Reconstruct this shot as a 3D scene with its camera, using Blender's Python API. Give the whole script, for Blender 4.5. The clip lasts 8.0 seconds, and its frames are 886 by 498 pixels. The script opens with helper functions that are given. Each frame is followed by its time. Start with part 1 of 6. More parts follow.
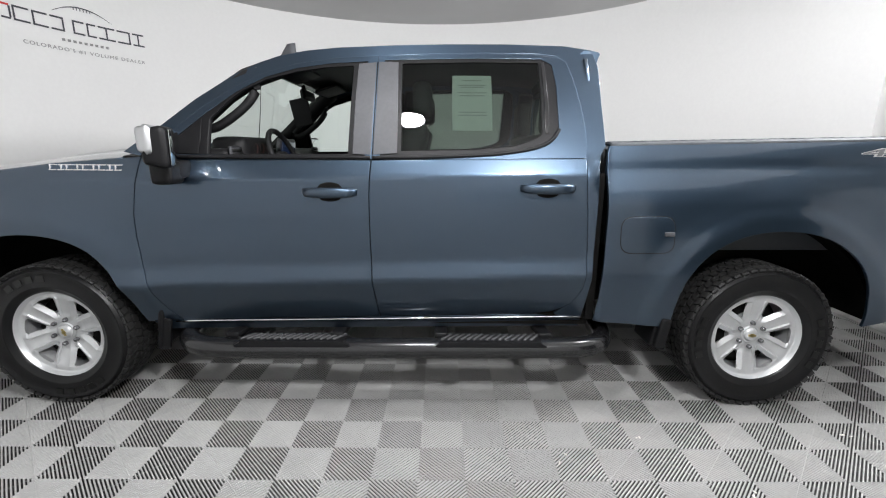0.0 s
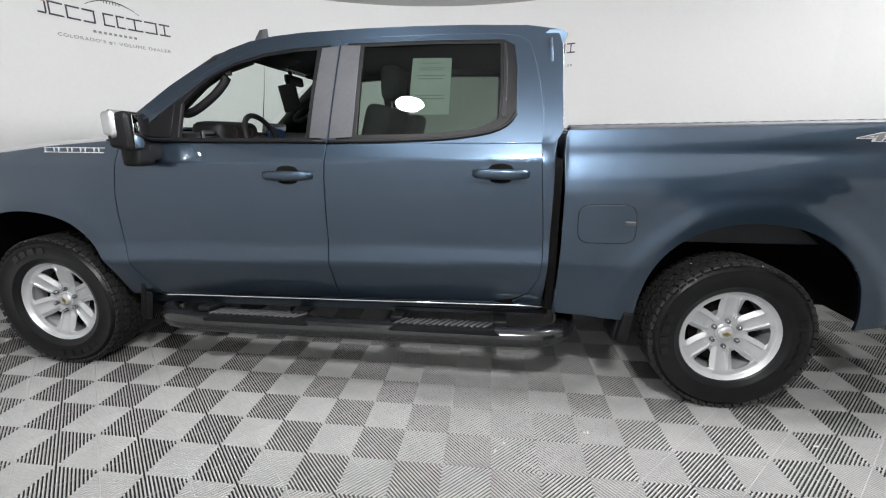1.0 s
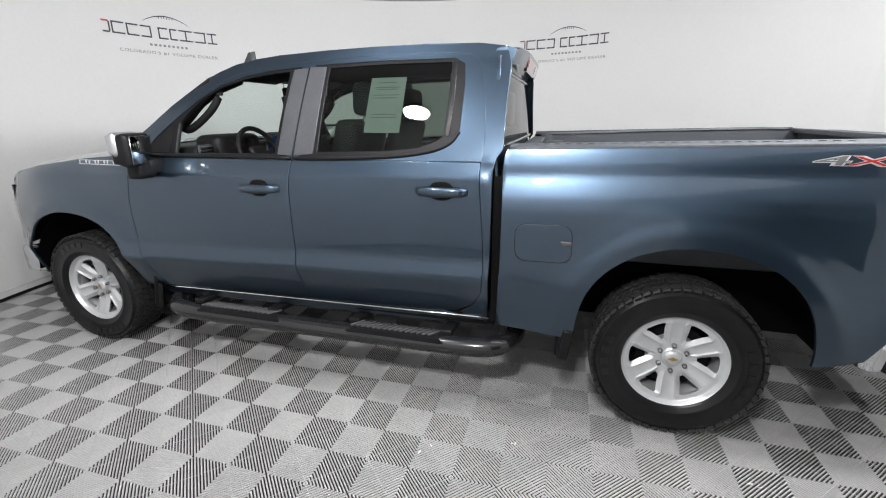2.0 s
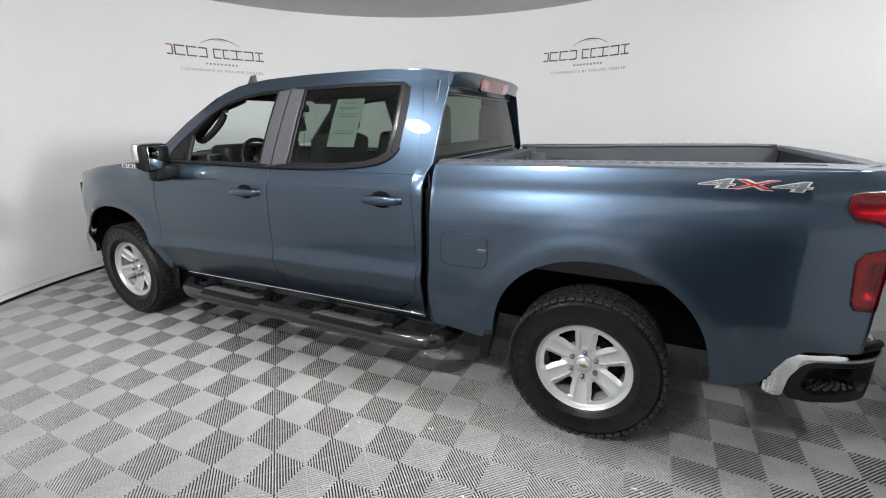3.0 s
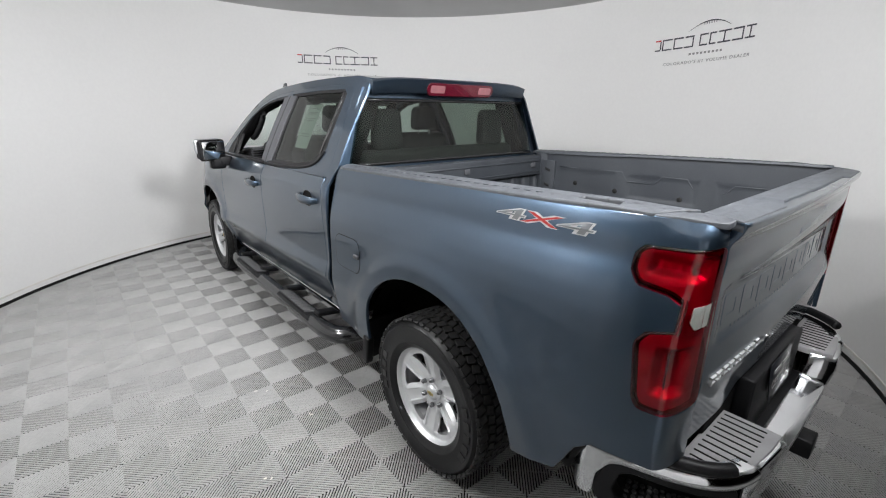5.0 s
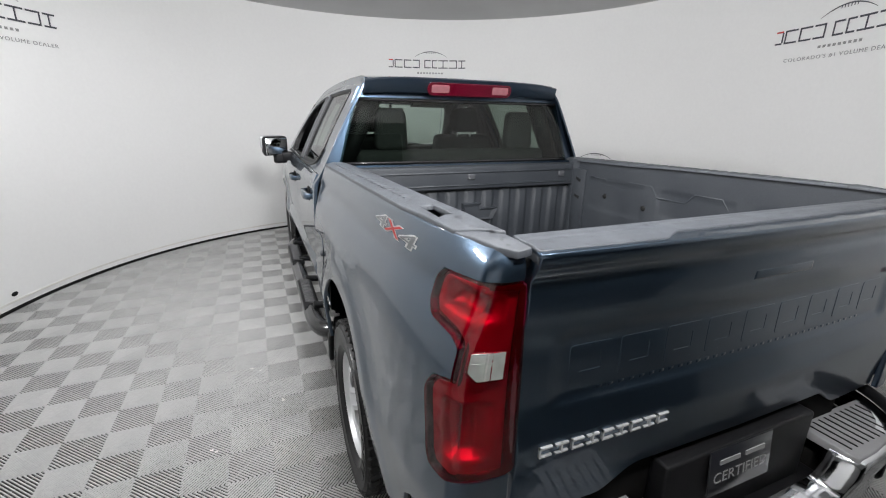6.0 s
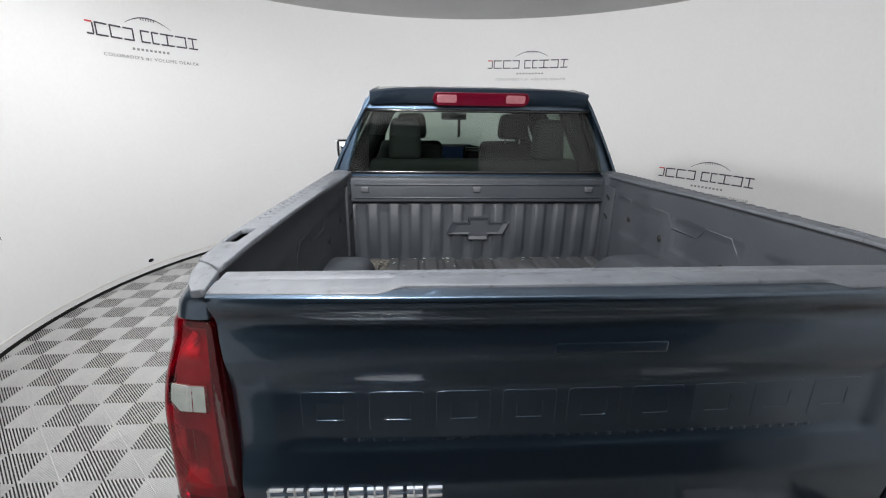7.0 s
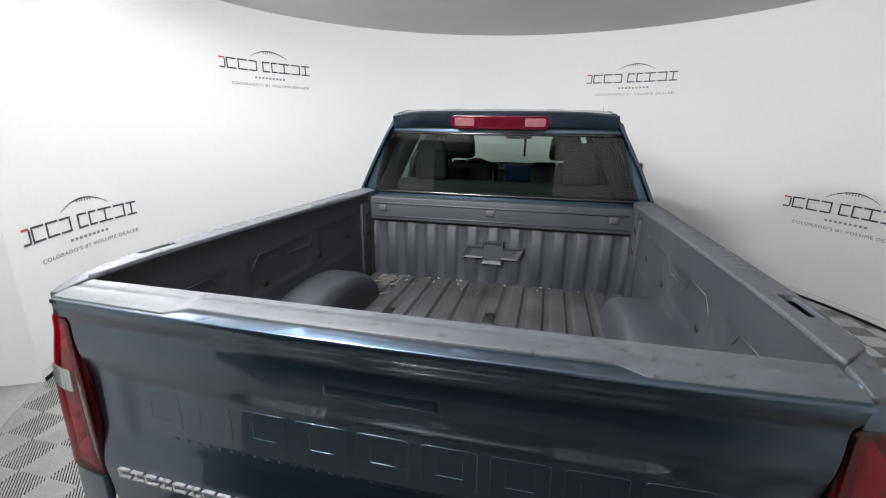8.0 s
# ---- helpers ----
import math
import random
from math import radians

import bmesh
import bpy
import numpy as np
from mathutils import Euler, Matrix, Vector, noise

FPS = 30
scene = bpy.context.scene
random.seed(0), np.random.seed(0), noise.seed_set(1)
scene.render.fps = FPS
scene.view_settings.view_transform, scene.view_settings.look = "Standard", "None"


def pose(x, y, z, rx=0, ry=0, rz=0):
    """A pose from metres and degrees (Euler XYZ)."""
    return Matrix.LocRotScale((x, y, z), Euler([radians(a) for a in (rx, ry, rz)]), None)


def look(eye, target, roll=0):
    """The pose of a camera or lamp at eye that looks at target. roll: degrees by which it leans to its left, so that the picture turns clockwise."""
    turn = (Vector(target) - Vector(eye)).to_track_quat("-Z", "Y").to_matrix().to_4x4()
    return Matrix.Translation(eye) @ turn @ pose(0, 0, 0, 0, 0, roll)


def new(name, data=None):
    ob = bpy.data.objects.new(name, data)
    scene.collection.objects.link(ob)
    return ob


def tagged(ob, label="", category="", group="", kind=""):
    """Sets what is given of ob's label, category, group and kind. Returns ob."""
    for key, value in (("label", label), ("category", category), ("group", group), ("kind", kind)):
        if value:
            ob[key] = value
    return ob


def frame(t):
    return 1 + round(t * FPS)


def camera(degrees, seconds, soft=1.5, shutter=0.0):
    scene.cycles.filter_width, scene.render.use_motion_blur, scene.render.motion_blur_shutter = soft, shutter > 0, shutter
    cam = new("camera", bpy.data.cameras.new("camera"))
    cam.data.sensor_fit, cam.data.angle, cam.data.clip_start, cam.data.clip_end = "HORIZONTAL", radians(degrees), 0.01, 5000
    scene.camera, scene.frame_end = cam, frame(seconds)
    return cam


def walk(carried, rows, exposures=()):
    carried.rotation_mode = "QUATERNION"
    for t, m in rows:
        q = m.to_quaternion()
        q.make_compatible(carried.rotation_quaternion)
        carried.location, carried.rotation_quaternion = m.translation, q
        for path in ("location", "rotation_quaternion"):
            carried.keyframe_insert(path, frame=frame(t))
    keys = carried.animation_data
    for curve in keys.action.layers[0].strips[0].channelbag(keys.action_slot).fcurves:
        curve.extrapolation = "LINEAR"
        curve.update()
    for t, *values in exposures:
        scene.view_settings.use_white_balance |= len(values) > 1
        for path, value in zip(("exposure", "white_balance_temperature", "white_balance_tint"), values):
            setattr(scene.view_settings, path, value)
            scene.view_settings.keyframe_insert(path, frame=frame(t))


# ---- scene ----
cam = camera(91.3, 8.0, soft=1.1)
PATH = [
    (0, (2.055, -3.127, 1.38), (2.058, -1.179, 0.927), 0.3),
    (0.5, (2.254, -3.054, 1.395), (2.172, -1.118, 0.902), 0.3),
    (1, (2.534, -3.102, 1.376), (2.319, -1.182, 0.86), 0.3),
    (1.5, (2.86, -3.085, 1.435), (2.498, -1.196, 0.884), 0.3),
    (1.7, (2.997, -3.039, 1.527), (2.553, -1.183, 0.93), -0.3),
    (2.8, (3.718, -3.132, 1.586), (3.01, -1.346, 1.031), 0.4),
    (3, (3.921, -3.05, 1.623), (3.114, -1.311, 1.053), -0.1),
    (3.5, (4.199, -2.881, 1.575), (3.263, -1.205, 1.013), 0.4),
    (4, (4.576, -2.666, 1.638), (3.466, -1.112, 1.046), -0.1),
    (4.5, (4.866, -2.395, 1.675), (3.587, -0.975, 1.085), 0.4),
    (4.7, (4.995, -2.257, 1.699), (3.639, -0.912, 1.104), 0.3),
    (5.8, (5.45, -1.44, 1.679), (3.739, -0.585, 1.096), 0.7),
    (6, (5.488, -1.267, 1.677), (3.727, -0.519, 1.095), 1.0),
    (6.5, (5.585, -0.814, 1.657), (3.728, -0.359, 1.07), 0.6),
    (7, (5.61, -0.41, 1.766), (3.708, -0.274, 1.162), 0.8),
    (7.5, (5.529, -0.024, 1.833), (3.623, -0.205, 1.257), 0.5),
    (8, (5.537, 0.293, 1.833), (3.668, -0.148, 1.274), 0.7),
]
EXPOSURES = [(0, 0.09), (1.7, 0.09), (3, 0.0), (4.5, -0.03), (6, -0.14), (6.5, -0.13), (7.5, 0.0), (8, 0.02)]
walk(cam, [(t, look(eye, target, roll)) for t, eye, target, roll in PATH], EXPOSURES)

# ---- world, light, exposure ----
world = bpy.data.worlds.new("world")
scene.world = world
world.use_nodes = True
world.node_tree.nodes["Background"].inputs[0].default_value = (0.02, 0.022, 0.025, 1)
world.node_tree.nodes["Background"].inputs[1].default_value = 0.3
LAMP_POWER = 218.0

# ---- materials ----
MATS = {}


def mat(name, color, rough=0.5, metal=0.0, coat=0.0, coat_rough=0.03, grain=0.0, grain_scale=60.0, stain=0.0, stain_scale=3.0,
        stain_color=None, bump=0.0, bump_scale=200.0, rough_var=0.0, emit=None, emit_power=0.0, island=0.0, spec=0.5, flake=0.0, spots=0.0, spot_scale=70.0):
    """A principled surface with fine grain, broad stains and a small relief."""
    if name in MATS:
        return MATS[name]
    m = bpy.data.materials.new(name)
    m.use_nodes = True
    nt = m.node_tree
    n, link = nt.nodes, nt.links
    b = n["Principled BSDF"]
    b.inputs["Base Color"].default_value = (*color, 1)
    b.inputs["Roughness"].default_value = rough
    b.inputs["Metallic"].default_value = metal
    b.inputs["Coat Weight"].default_value = coat
    b.inputs["Coat Roughness"].default_value = coat_rough
    b.inputs["Specular IOR Level"].default_value = spec
    if emit:
        b.inputs["Emission Color"].default_value = (*emit, 1)
        b.inputs["Emission Strength"].default_value = emit_power
    tc = n.new("ShaderNodeTexCoord")
    col = None
    if stain > 0 or grain > 0:
        rgb = n.new("ShaderNodeRGB")
        rgb.outputs[0].default_value = (*color, 1)
        col = rgb.outputs[0]

        def layer(col, scale, amount, other, detail):
            tex = n.new("ShaderNodeTexNoise")
            tex.inputs["Scale"].default_value = scale
            tex.inputs["Detail"].default_value = detail
            link.new(tc.outputs["Object"], tex.inputs["Vector"])
            ramp = n.new("ShaderNodeMapRange")
            ramp.inputs["From Min"].default_value, ramp.inputs["From Max"].default_value = 0.35, 0.65
            ramp.inputs["To Max"].default_value = amount
            link.new(tex.outputs["Fac"], ramp.inputs["Value"])
            mix = n.new("ShaderNodeMix")
            mix.data_type = "RGBA"
            link.new(ramp.outputs[0], mix.inputs["Factor"])
            link.new(col, mix.inputs["A"])
            mix.inputs["B"].default_value = (*other, 1)
            return mix.outputs["Result"], tex

        if stain > 0:
            other = stain_color or tuple(c * 0.5 for c in color)
            col, tex = layer(col, stain_scale, stain, other, 6)
            if rough_var > 0:
                mr = n.new("ShaderNodeMapRange")
                mr.inputs["To Min"].default_value, mr.inputs["To Max"].default_value = max(rough - rough_var, 0), min(rough + rough_var, 1)
                link.new(tex.outputs["Fac"], mr.inputs["Value"])
                link.new(mr.outputs[0], b.inputs["Roughness"])
        if grain > 0:
            col, _ = layer(col, grain_scale, grain, tuple(c * 0.55 for c in color), 2)
        if spots > 0:
            tex = n.new("ShaderNodeTexNoise")
            tex.inputs["Scale"].default_value, tex.inputs["Detail"].default_value = spot_scale, 1.5
            link.new(tc.outputs["Object"], tex.inputs["Vector"])
            ramp = n.new("ShaderNodeMapRange")
            ramp.inputs["From Min"].default_value, ramp.inputs["From Max"].default_value = 0.66, 0.70
            ramp.inputs["To Max"].default_value = spots
            link.new(tex.outputs["Fac"], ramp.inputs["Value"])
            mix = n.new("ShaderNodeMix")
            mix.data_type = "RGBA"
            link.new(ramp.outputs[0], mix.inputs["Factor"])
            link.new(col, mix.inputs["A"])
            mix.inputs["B"].default_value = (*(c * 0.25 for c in color), 1)
            col = mix.outputs["Result"]
        link.new(col, b.inputs["Base Color"])
    if island > 0:
        info = n.new("ShaderNodeObjectInfo")
        hsv = n.new("ShaderNodeHueSaturation")
        mr = n.new("ShaderNodeMapRange")
        mr.inputs["To Min"].default_value, mr.inputs["To Max"].default_value = 1 - island, 1 + island
        link.new(info.outputs["Random"], mr.inputs["Value"])
        link.new(mr.outputs[0], hsv.inputs["Value"])
        if col is None:
            hsv.inputs["Color"].default_value = (*color, 1)
        else:
            link.new(col, hsv.inputs["Color"])
        link.new(hsv.outputs[0], b.inputs["Base Color"])
    if bump > 0 or flake > 0:
        tex = n.new("ShaderNodeTexNoise")
        tex.inputs["Scale"].default_value = bump_scale
        tex.inputs["Detail"].default_value = 3
        link.new(tc.outputs["Object"], tex.inputs["Vector"])
        bp = n.new("ShaderNodeBump")
        bp.inputs["Strength"].default_value = max(bump, flake)
        bp.inputs["Distance"].default_value = 0.002
        link.new(tex.outputs["Fac"], bp.inputs["Height"])
        link.new(bp.outputs[0], b.inputs["Normal"])
    MATS[name] = m
    return m


def glass_mat(name, tint, gloss_rough=0.01, base=0.05):
    """Clear or tinted pane: colours what is seen through it and mirrors by Fresnel."""
    if name in MATS:
        return MATS[name]
    m = bpy.data.materials.new(name)
    m.use_nodes = True
    nt = m.node_tree
    n, link = nt.nodes, nt.links
    n.remove(n["Principled BSDF"])
    tr, gl, lw, mx = n.new("ShaderNodeBsdfTransparent"), n.new("ShaderNodeBsdfGlossy"), n.new("ShaderNodeLayerWeight"), n.new("ShaderNodeMixShader")
    lw.inputs["Blend"].default_value = 0.5
    pw, ma = n.new("ShaderNodeMath"), n.new("ShaderNodeMath")
    pw.operation, ma.operation = "POWER", "MULTIPLY_ADD"
    pw.inputs[1].default_value, ma.inputs[1].default_value, ma.inputs[2].default_value = 5.0, 1 - base, base
    link.new(lw.outputs["Facing"], pw.inputs[0])
    link.new(pw.outputs[0], ma.inputs[0])
    tr.inputs[0].default_value = (*tint, 1)
    gl.inputs["Roughness"].default_value = gloss_rough
    link.new(ma.outputs[0], mx.inputs[0])
    link.new(tr.outputs[0], mx.inputs[1])
    link.new(gl.outputs[0], mx.inputs[2])
    link.new(mx.outputs[0], n["Material Output"].inputs[0])
    MATS[name] = m
    return m


PAINT = mat("blue_paint", (0.050, 0.079, 0.117), rough=0.35, metal=0.95, coat=1.0, coat_rough=0.025, grain=0.25, grain_scale=900, stain=0.04, stain_scale=1.5)
PAINT_IN = mat("inner_paint", (0.02, 0.035, 0.06), rough=0.5, stain=0.4)
BLACK = mat("black_plastic", (0.008, 0.008, 0.009), rough=0.45, spec=0.2, grain=0.4, grain_scale=120, bump=0.15, bump_scale=350, stain=0.3)
BLACK_GLOSS = mat("black_gloss", (0.012, 0.012, 0.013), rough=0.18, coat=0.4, stain=0.2)
SATIN = mat("satin_grey", (0.062, 0.064, 0.070), rough=0.48, stain=0.25, stain_scale=8, grain=0.2, spec=0.35)
RUBBER = mat("tyre_rubber", (0.0045, 0.0045, 0.005), rough=0.36, spec=0.32, stain=0.35, stain_scale=9, stain_color=(0.012, 0.012, 0.013), bump=0.12, bump_scale=250)
RUBBER_TREAD = mat("tread_rubber", (0.019, 0.019, 0.0195), rough=0.62, spec=0.3, stain=0.5, stain_scale=14, stain_color=(0.028, 0.027, 0.026), bump=0.12, bump_scale=250)
RUBBER_MARK = mat("tyre_mark", (0.0015, 0.0015, 0.0015), rough=0.35, grain=0.2)
RIM = mat("rim_silver", (0.64, 0.65, 0.66), rough=0.40, metal=0.6, coat=0.5, stain=0.15, stain_scale=14, stain_color=(0.45, 0.44, 0.42))
CHROME = mat("chrome", (0.75, 0.76, 0.78), rough=0.09, metal=1.0, stain=0.2, stain_scale=5, stain_color=(0.55, 0.55, 0.56), rough_var=0.06)
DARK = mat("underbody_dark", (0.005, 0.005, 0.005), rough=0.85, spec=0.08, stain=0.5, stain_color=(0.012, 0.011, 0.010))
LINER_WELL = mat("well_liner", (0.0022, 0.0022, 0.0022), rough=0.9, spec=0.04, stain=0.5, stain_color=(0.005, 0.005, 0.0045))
LINER = mat("bed_liner", (0.025, 0.029, 0.035), rough=0.52, grain=0.4, grain_scale=180, stain=0.5, stain_scale=4, stain_color=(0.040, 0.045, 0.051), bump=0.35, bump_scale=320, rough_var=0.15)
LINER_FLOOR = mat("bed_floor", (0.030, 0.031, 0.033), rough=0.5, grain=0.5, grain_scale=90, stain=0.75, stain_scale=5, stain_color=(0.060, 0.063, 0.066), bump=0.4, bump_scale=250, rough_var=0.2, spots=0.85, spot_scale=30)
CAP = mat("cap_plastic", (0.044, 0.049, 0.057), rough=0.55, grain=0.45, grain_scale=28, stain=0.45, stain_scale=7, stain_color=(0.066, 0.072, 0.080), bump=0.25, bump_scale=400, rough_var=0.12, spots=0.75, spot_scale=45)
CLOTH = mat("seat_cloth", (0.030, 0.031, 0.031), rough=0.85, grain=0.4, grain_scale=300, stain=0.3)
TRIM_IN = mat("interior_trim", (0.010, 0.010, 0.011), rough=0.6, spec=0.3, grain=0.3, grain_scale=200, stain=0.3)
RED_LENS = mat("red_lens", (0.060, 0.0015, 0.008), rough=0.12, coat=1.0, stain=0.35, stain_scale=11, stain_color=(0.05, 0.001, 0.005))
RED_DEEP = mat("red_deep", (0.10, 0.002, 0.010), rough=0.15, coat=1.0, stain=0.3, stain_scale=30)
CLEAR_LENS = mat("clear_lens", (0.55, 0.48, 0.49), rough=0.12, coat=1.0, stain=0.4, stain_scale=40, stain_color=(0.35, 0.3, 0.3))
WALL_WHITE = mat("wall_white", (0.80, 0.80, 0.79), rough=0.55, stain=0.12, stain_scale=0.9, stain_color=(0.70, 0.70, 0.69), grain=0.04, grain_scale=30, bump=0.05, bump_scale=60)
CEIL_GREY = mat("ceiling_grey", (0.58, 0.58, 0.58), rough=0.8, stain=0.2, stain_scale=0.7)
TILE = mat("tile_grey", (0.425, 0.425, 0.415), rough=0.52, stain=0.25, stain_scale=5, grain=0.2, grain_scale=60, island=0.04)
# near-black colour holds the shade between and under the tile ribs
TILE_GAP_SHADE = mat("tile_gap_shade", (0.02, 0.02, 0.02), rough=0.8, stain=0.4, stain_scale=8)
SEAM = mat("seam_black", (0.010, 0.010, 0.010), rough=0.7, spec=0.2, grain=0.3)
CREAM = mat("cream_strip", (0.74, 0.72, 0.68), rough=0.5, stain=0.3, stain_scale=6)
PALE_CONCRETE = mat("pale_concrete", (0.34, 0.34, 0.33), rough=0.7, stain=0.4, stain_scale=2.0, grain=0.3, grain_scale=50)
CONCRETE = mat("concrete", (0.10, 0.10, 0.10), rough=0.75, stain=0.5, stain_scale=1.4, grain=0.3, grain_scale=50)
# dark colour stands in for the lack of light in the hall
SHADE_WALL = mat("shade_wall", (0.045, 0.042, 0.04), rough=0.8, stain=0.4, stain_scale=0.8)
SIGN_INK = mat("sign_ink", (0.06, 0.06, 0.075), rough=0.5, grain=0.2)
SIGN_GREY = mat("sign_grey", (0.28, 0.28, 0.28), rough=0.5, grain=0.2)
SIGN_RED = mat("sign_red", (0.55, 0.05, 0.05), rough=0.5, grain=0.2)
BADGE_WHITE = mat("badge_silver", (0.74, 0.75, 0.76), rough=0.25, metal=0.6, stain=0.1)
DECAL_WHITE = mat("decal_white", (0.70, 0.70, 0.70), rough=0.45, spec=0.3, grain=0.15)
DECAL_RED = mat("decal_red", (0.55, 0.03, 0.03), rough=0.35, grain=0.15)
DECAL_GREY = mat("decal_grey", (0.24, 0.25, 0.26), rough=0.35, metal=0.3, grain=0.15)
PAPER = mat("paper", (0.40, 0.42, 0.40), rough=0.8, stain=0.15, stain_scale=20)
SCREEN = mat("screen", (0.01, 0.015, 0.03), rough=0.08, coat=0.6, stain=0.2, emit=(0.1, 0.2, 0.5), emit_power=0.05)
GAUGE_GLOW = mat("gauge_glow", (0.03, 0.012, 0.012), rough=0.4, emit=(0.9, 0.3, 0.25), emit_power=0.03)
MIRROR = mat("mirror_glass", (0.85, 0.86, 0.87), rough=0.01, metal=1.0)
CAP_SILVER = mat("cap_silver", (0.62, 0.63, 0.64), rough=0.36, metal=0.9, stain=0.2, stain_scale=8)
PAD_GREY = mat("pad_grey", (0.33, 0.33, 0.335), rough=0.38, metal=0.3, stain=0.3, stain_scale=9)
STUD_GREY = mat("stud_grey", (0.062, 0.062, 0.065), rough=0.5, stain=0.2)
DUST = mat("dry_dust", (0.115, 0.105, 0.085), rough=0.9, grain=0.4, grain_scale=80, stain=0.5, stain_scale=20)
STEEL = mat("brushed_steel", (0.5, 0.5, 0.5), rough=0.35, metal=1.0, stain=0.3, stain_scale=12)
GOLD = mat("cap_gold", (0.45, 0.36, 0.15), rough=0.3, metal=0.8)
NUT_DARK = mat("nut_steel", (0.30, 0.30, 0.31), rough=0.25, metal=1.0, stain=0.3, stain_scale=40)
PINK_LENS = mat("pink_lens", (0.20, 0.08, 0.09), rough=0.15, coat=1.0, stain=0.3, stain_scale=30)
PLATE = mat("plate_black", (0.015, 0.016, 0.02), rough=0.3, coat=0.4, stain=0.2)
LAMP_GLOW = mat("lamp_glow", (1, 1, 1), rough=0.5, emit=(0.985, 0.985, 1.0), emit_power=LAMP_POWER)
GLASS = glass_mat("clear_glass", (0.80, 0.88, 0.84))
GLASS_TINT = glass_mat("tinted_glass", (0.36, 0.42, 0.38), base=0.045)
RED_GLASS = glass_mat("red_glass", (0.62, 0.008, 0.085), base=0.05)
REFLECTOR = mat("lamp_reflector", (0.60, 0.56, 0.56), rough=0.38, metal=0.5, stain=0.5, stain_scale=16, stain_color=(0.30, 0.26, 0.26))

# ---- building helpers ----


TINY = {"name_mark", "maker_mark", "rail_grip", "sidewall_mark", "tread_rib", "step_stud", "pad_rib", "grip_strip", "print", "vent_slat", "plate_mark", "tread", "slogan"}


def part(name, data, material, parent=None, label="", smooth=True, normals=None):
    """Links a bmesh or mesh as one object under a thing or a part."""
    if isinstance(data, bmesh.types.BMesh):
        me = bpy.data.meshes.new(name)
        data.to_mesh(me)
        data.free()
    else:
        me = data
    if material is not None and not me.materials:
        me.materials.append(material)
    if smooth:
        me.shade_smooth()
    ob = new(name, me)
    if parent is not None:
        ob.parent = parent
        if parent.type == "EMPTY":
            ob.matrix_parent_inverse = Matrix.Translation(parent.location).inverted()
    if label:
        ob["label"] = label
    if name in TINY:
        ob["kind"] = "stuff"
    return ob


def thing(name, at, label, category, group="", kind=""):
    ob = new(name)
    ob.location = at
    ob.empty_display_size = 0.2
    return tagged(ob, label, category, group, kind)


def sharp(bm, angle=30):
    """Marks the edges that turn by more than the angle as sharp."""
    a = radians(angle)
    for e in bm.edges:
        if len(e.link_faces) == 2 and e.calc_face_angle(0) > a:
            e.smooth = False
    return bm


def box(bm, lo, hi, bevel=0.0, seg=2):
    lo, hi = Vector(lo), Vector(hi)
    r = bmesh.ops.create_cube(bm, size=1, matrix=Matrix.Translation((lo + hi) / 2) @ Matrix.Diagonal((*(hi - lo), 1)))
    if bevel > 0:
        edges = list({e for v in r["verts"] for e in v.link_edges})
        bmesh.ops.bevel(bm, geom=edges, offset=bevel, segments=seg, affect="EDGES", profile=0.6)
    return r["verts"]


def obox(bm, m, size, bevel=0.0, seg=2):
    """A box of that size in the pose m."""
    r = bmesh.ops.create_cube(bm, size=1, matrix=m @ Matrix.Diagonal((*size, 1)))
    if bevel > 0:
        edges = list({e for v in r["verts"] for e in v.link_edges})
        bmesh.ops.bevel(bm, geom=edges, offset=bevel, segments=seg, affect="EDGES", profile=0.6)


def tube(bm, pts, r, seg=10, flat=1.0, cap=True):
    """A round bar along points; flat scales it upright."""
    pts = [Vector(p) for p in pts]
    rings = []
    for i, p in enumerate(pts):
        d = (pts[min(i + 1, len(pts) - 1)] - pts[max(i - 1, 0)]).normalized()
        up = Vector((0, 0, 1)) if abs(d.z) < 0.95 else Vector((1, 0, 0))
        s = d.cross(up).normalized()
        u = s.cross(d).normalized()
        rr = r[i] if isinstance(r, (list, tuple)) else r
        rings.append([bm.verts.new(p + s * rr * math.cos(a) + u * rr * flat * math.sin(a)) for a in (2 * math.pi * k / seg for k in range(seg))])
    for a, b in zip(rings, rings[1:]):
        for k in range(seg):
            bm.faces.new((a[k], a[(k + 1) % seg], b[(k + 1) % seg], b[k]))
    if cap:
        bm.faces.new(rings[0][::-1])
        bm.faces.new(rings[-1])
    return bm


def lathe_y(bm, prof, seg=48, centre=(0, 0, 0), sgn=-1, closed=False):
    """Turns a profile of (radius, out) about the y axis; out counts along sgn * y."""
    cx, cy, cz = centre
    rings = []
    for r, o in prof:
        rings.append([bm.verts.new((cx + r * math.cos(a), cy + sgn * o, cz + r * math.sin(a))) for a in (2 * math.pi * k / seg for k in range(seg))])
    pairs = list(zip(rings, rings[1:])) + ([(rings[-1], rings[0])] if closed else [])
    for a, b in pairs:
        for k in range(seg):
            bm.faces.new((a[k], a[(k + 1) % seg], b[(k + 1) % seg], b[k]))
    bmesh.ops.recalc_face_normals(bm, faces=bm.faces)
    return bm


def offset_loop(pts, d):
    """Shrinks a plane loop by d."""
    area = sum(a[0] * b[1] - b[0] * a[1] for a, b in zip(pts, pts[1:] + pts[:1]))
    s = 1 if area > 0 else -1
    out = []
    for i, p in enumerate(pts):
        a, b = Vector(pts[i - 1]), Vector(pts[(i + 1) % len(pts)])
        p = Vector(p)
        n1 = Vector((-(p - a).y, (p - a).x)).normalized()
        n2 = Vector((-(b - p).y, (b - p).x)).normalized()
        n = n1 + n2
        n = n / max(n.dot(n1), 0.35)
        out.append(tuple(p + n * d * s))
    return out


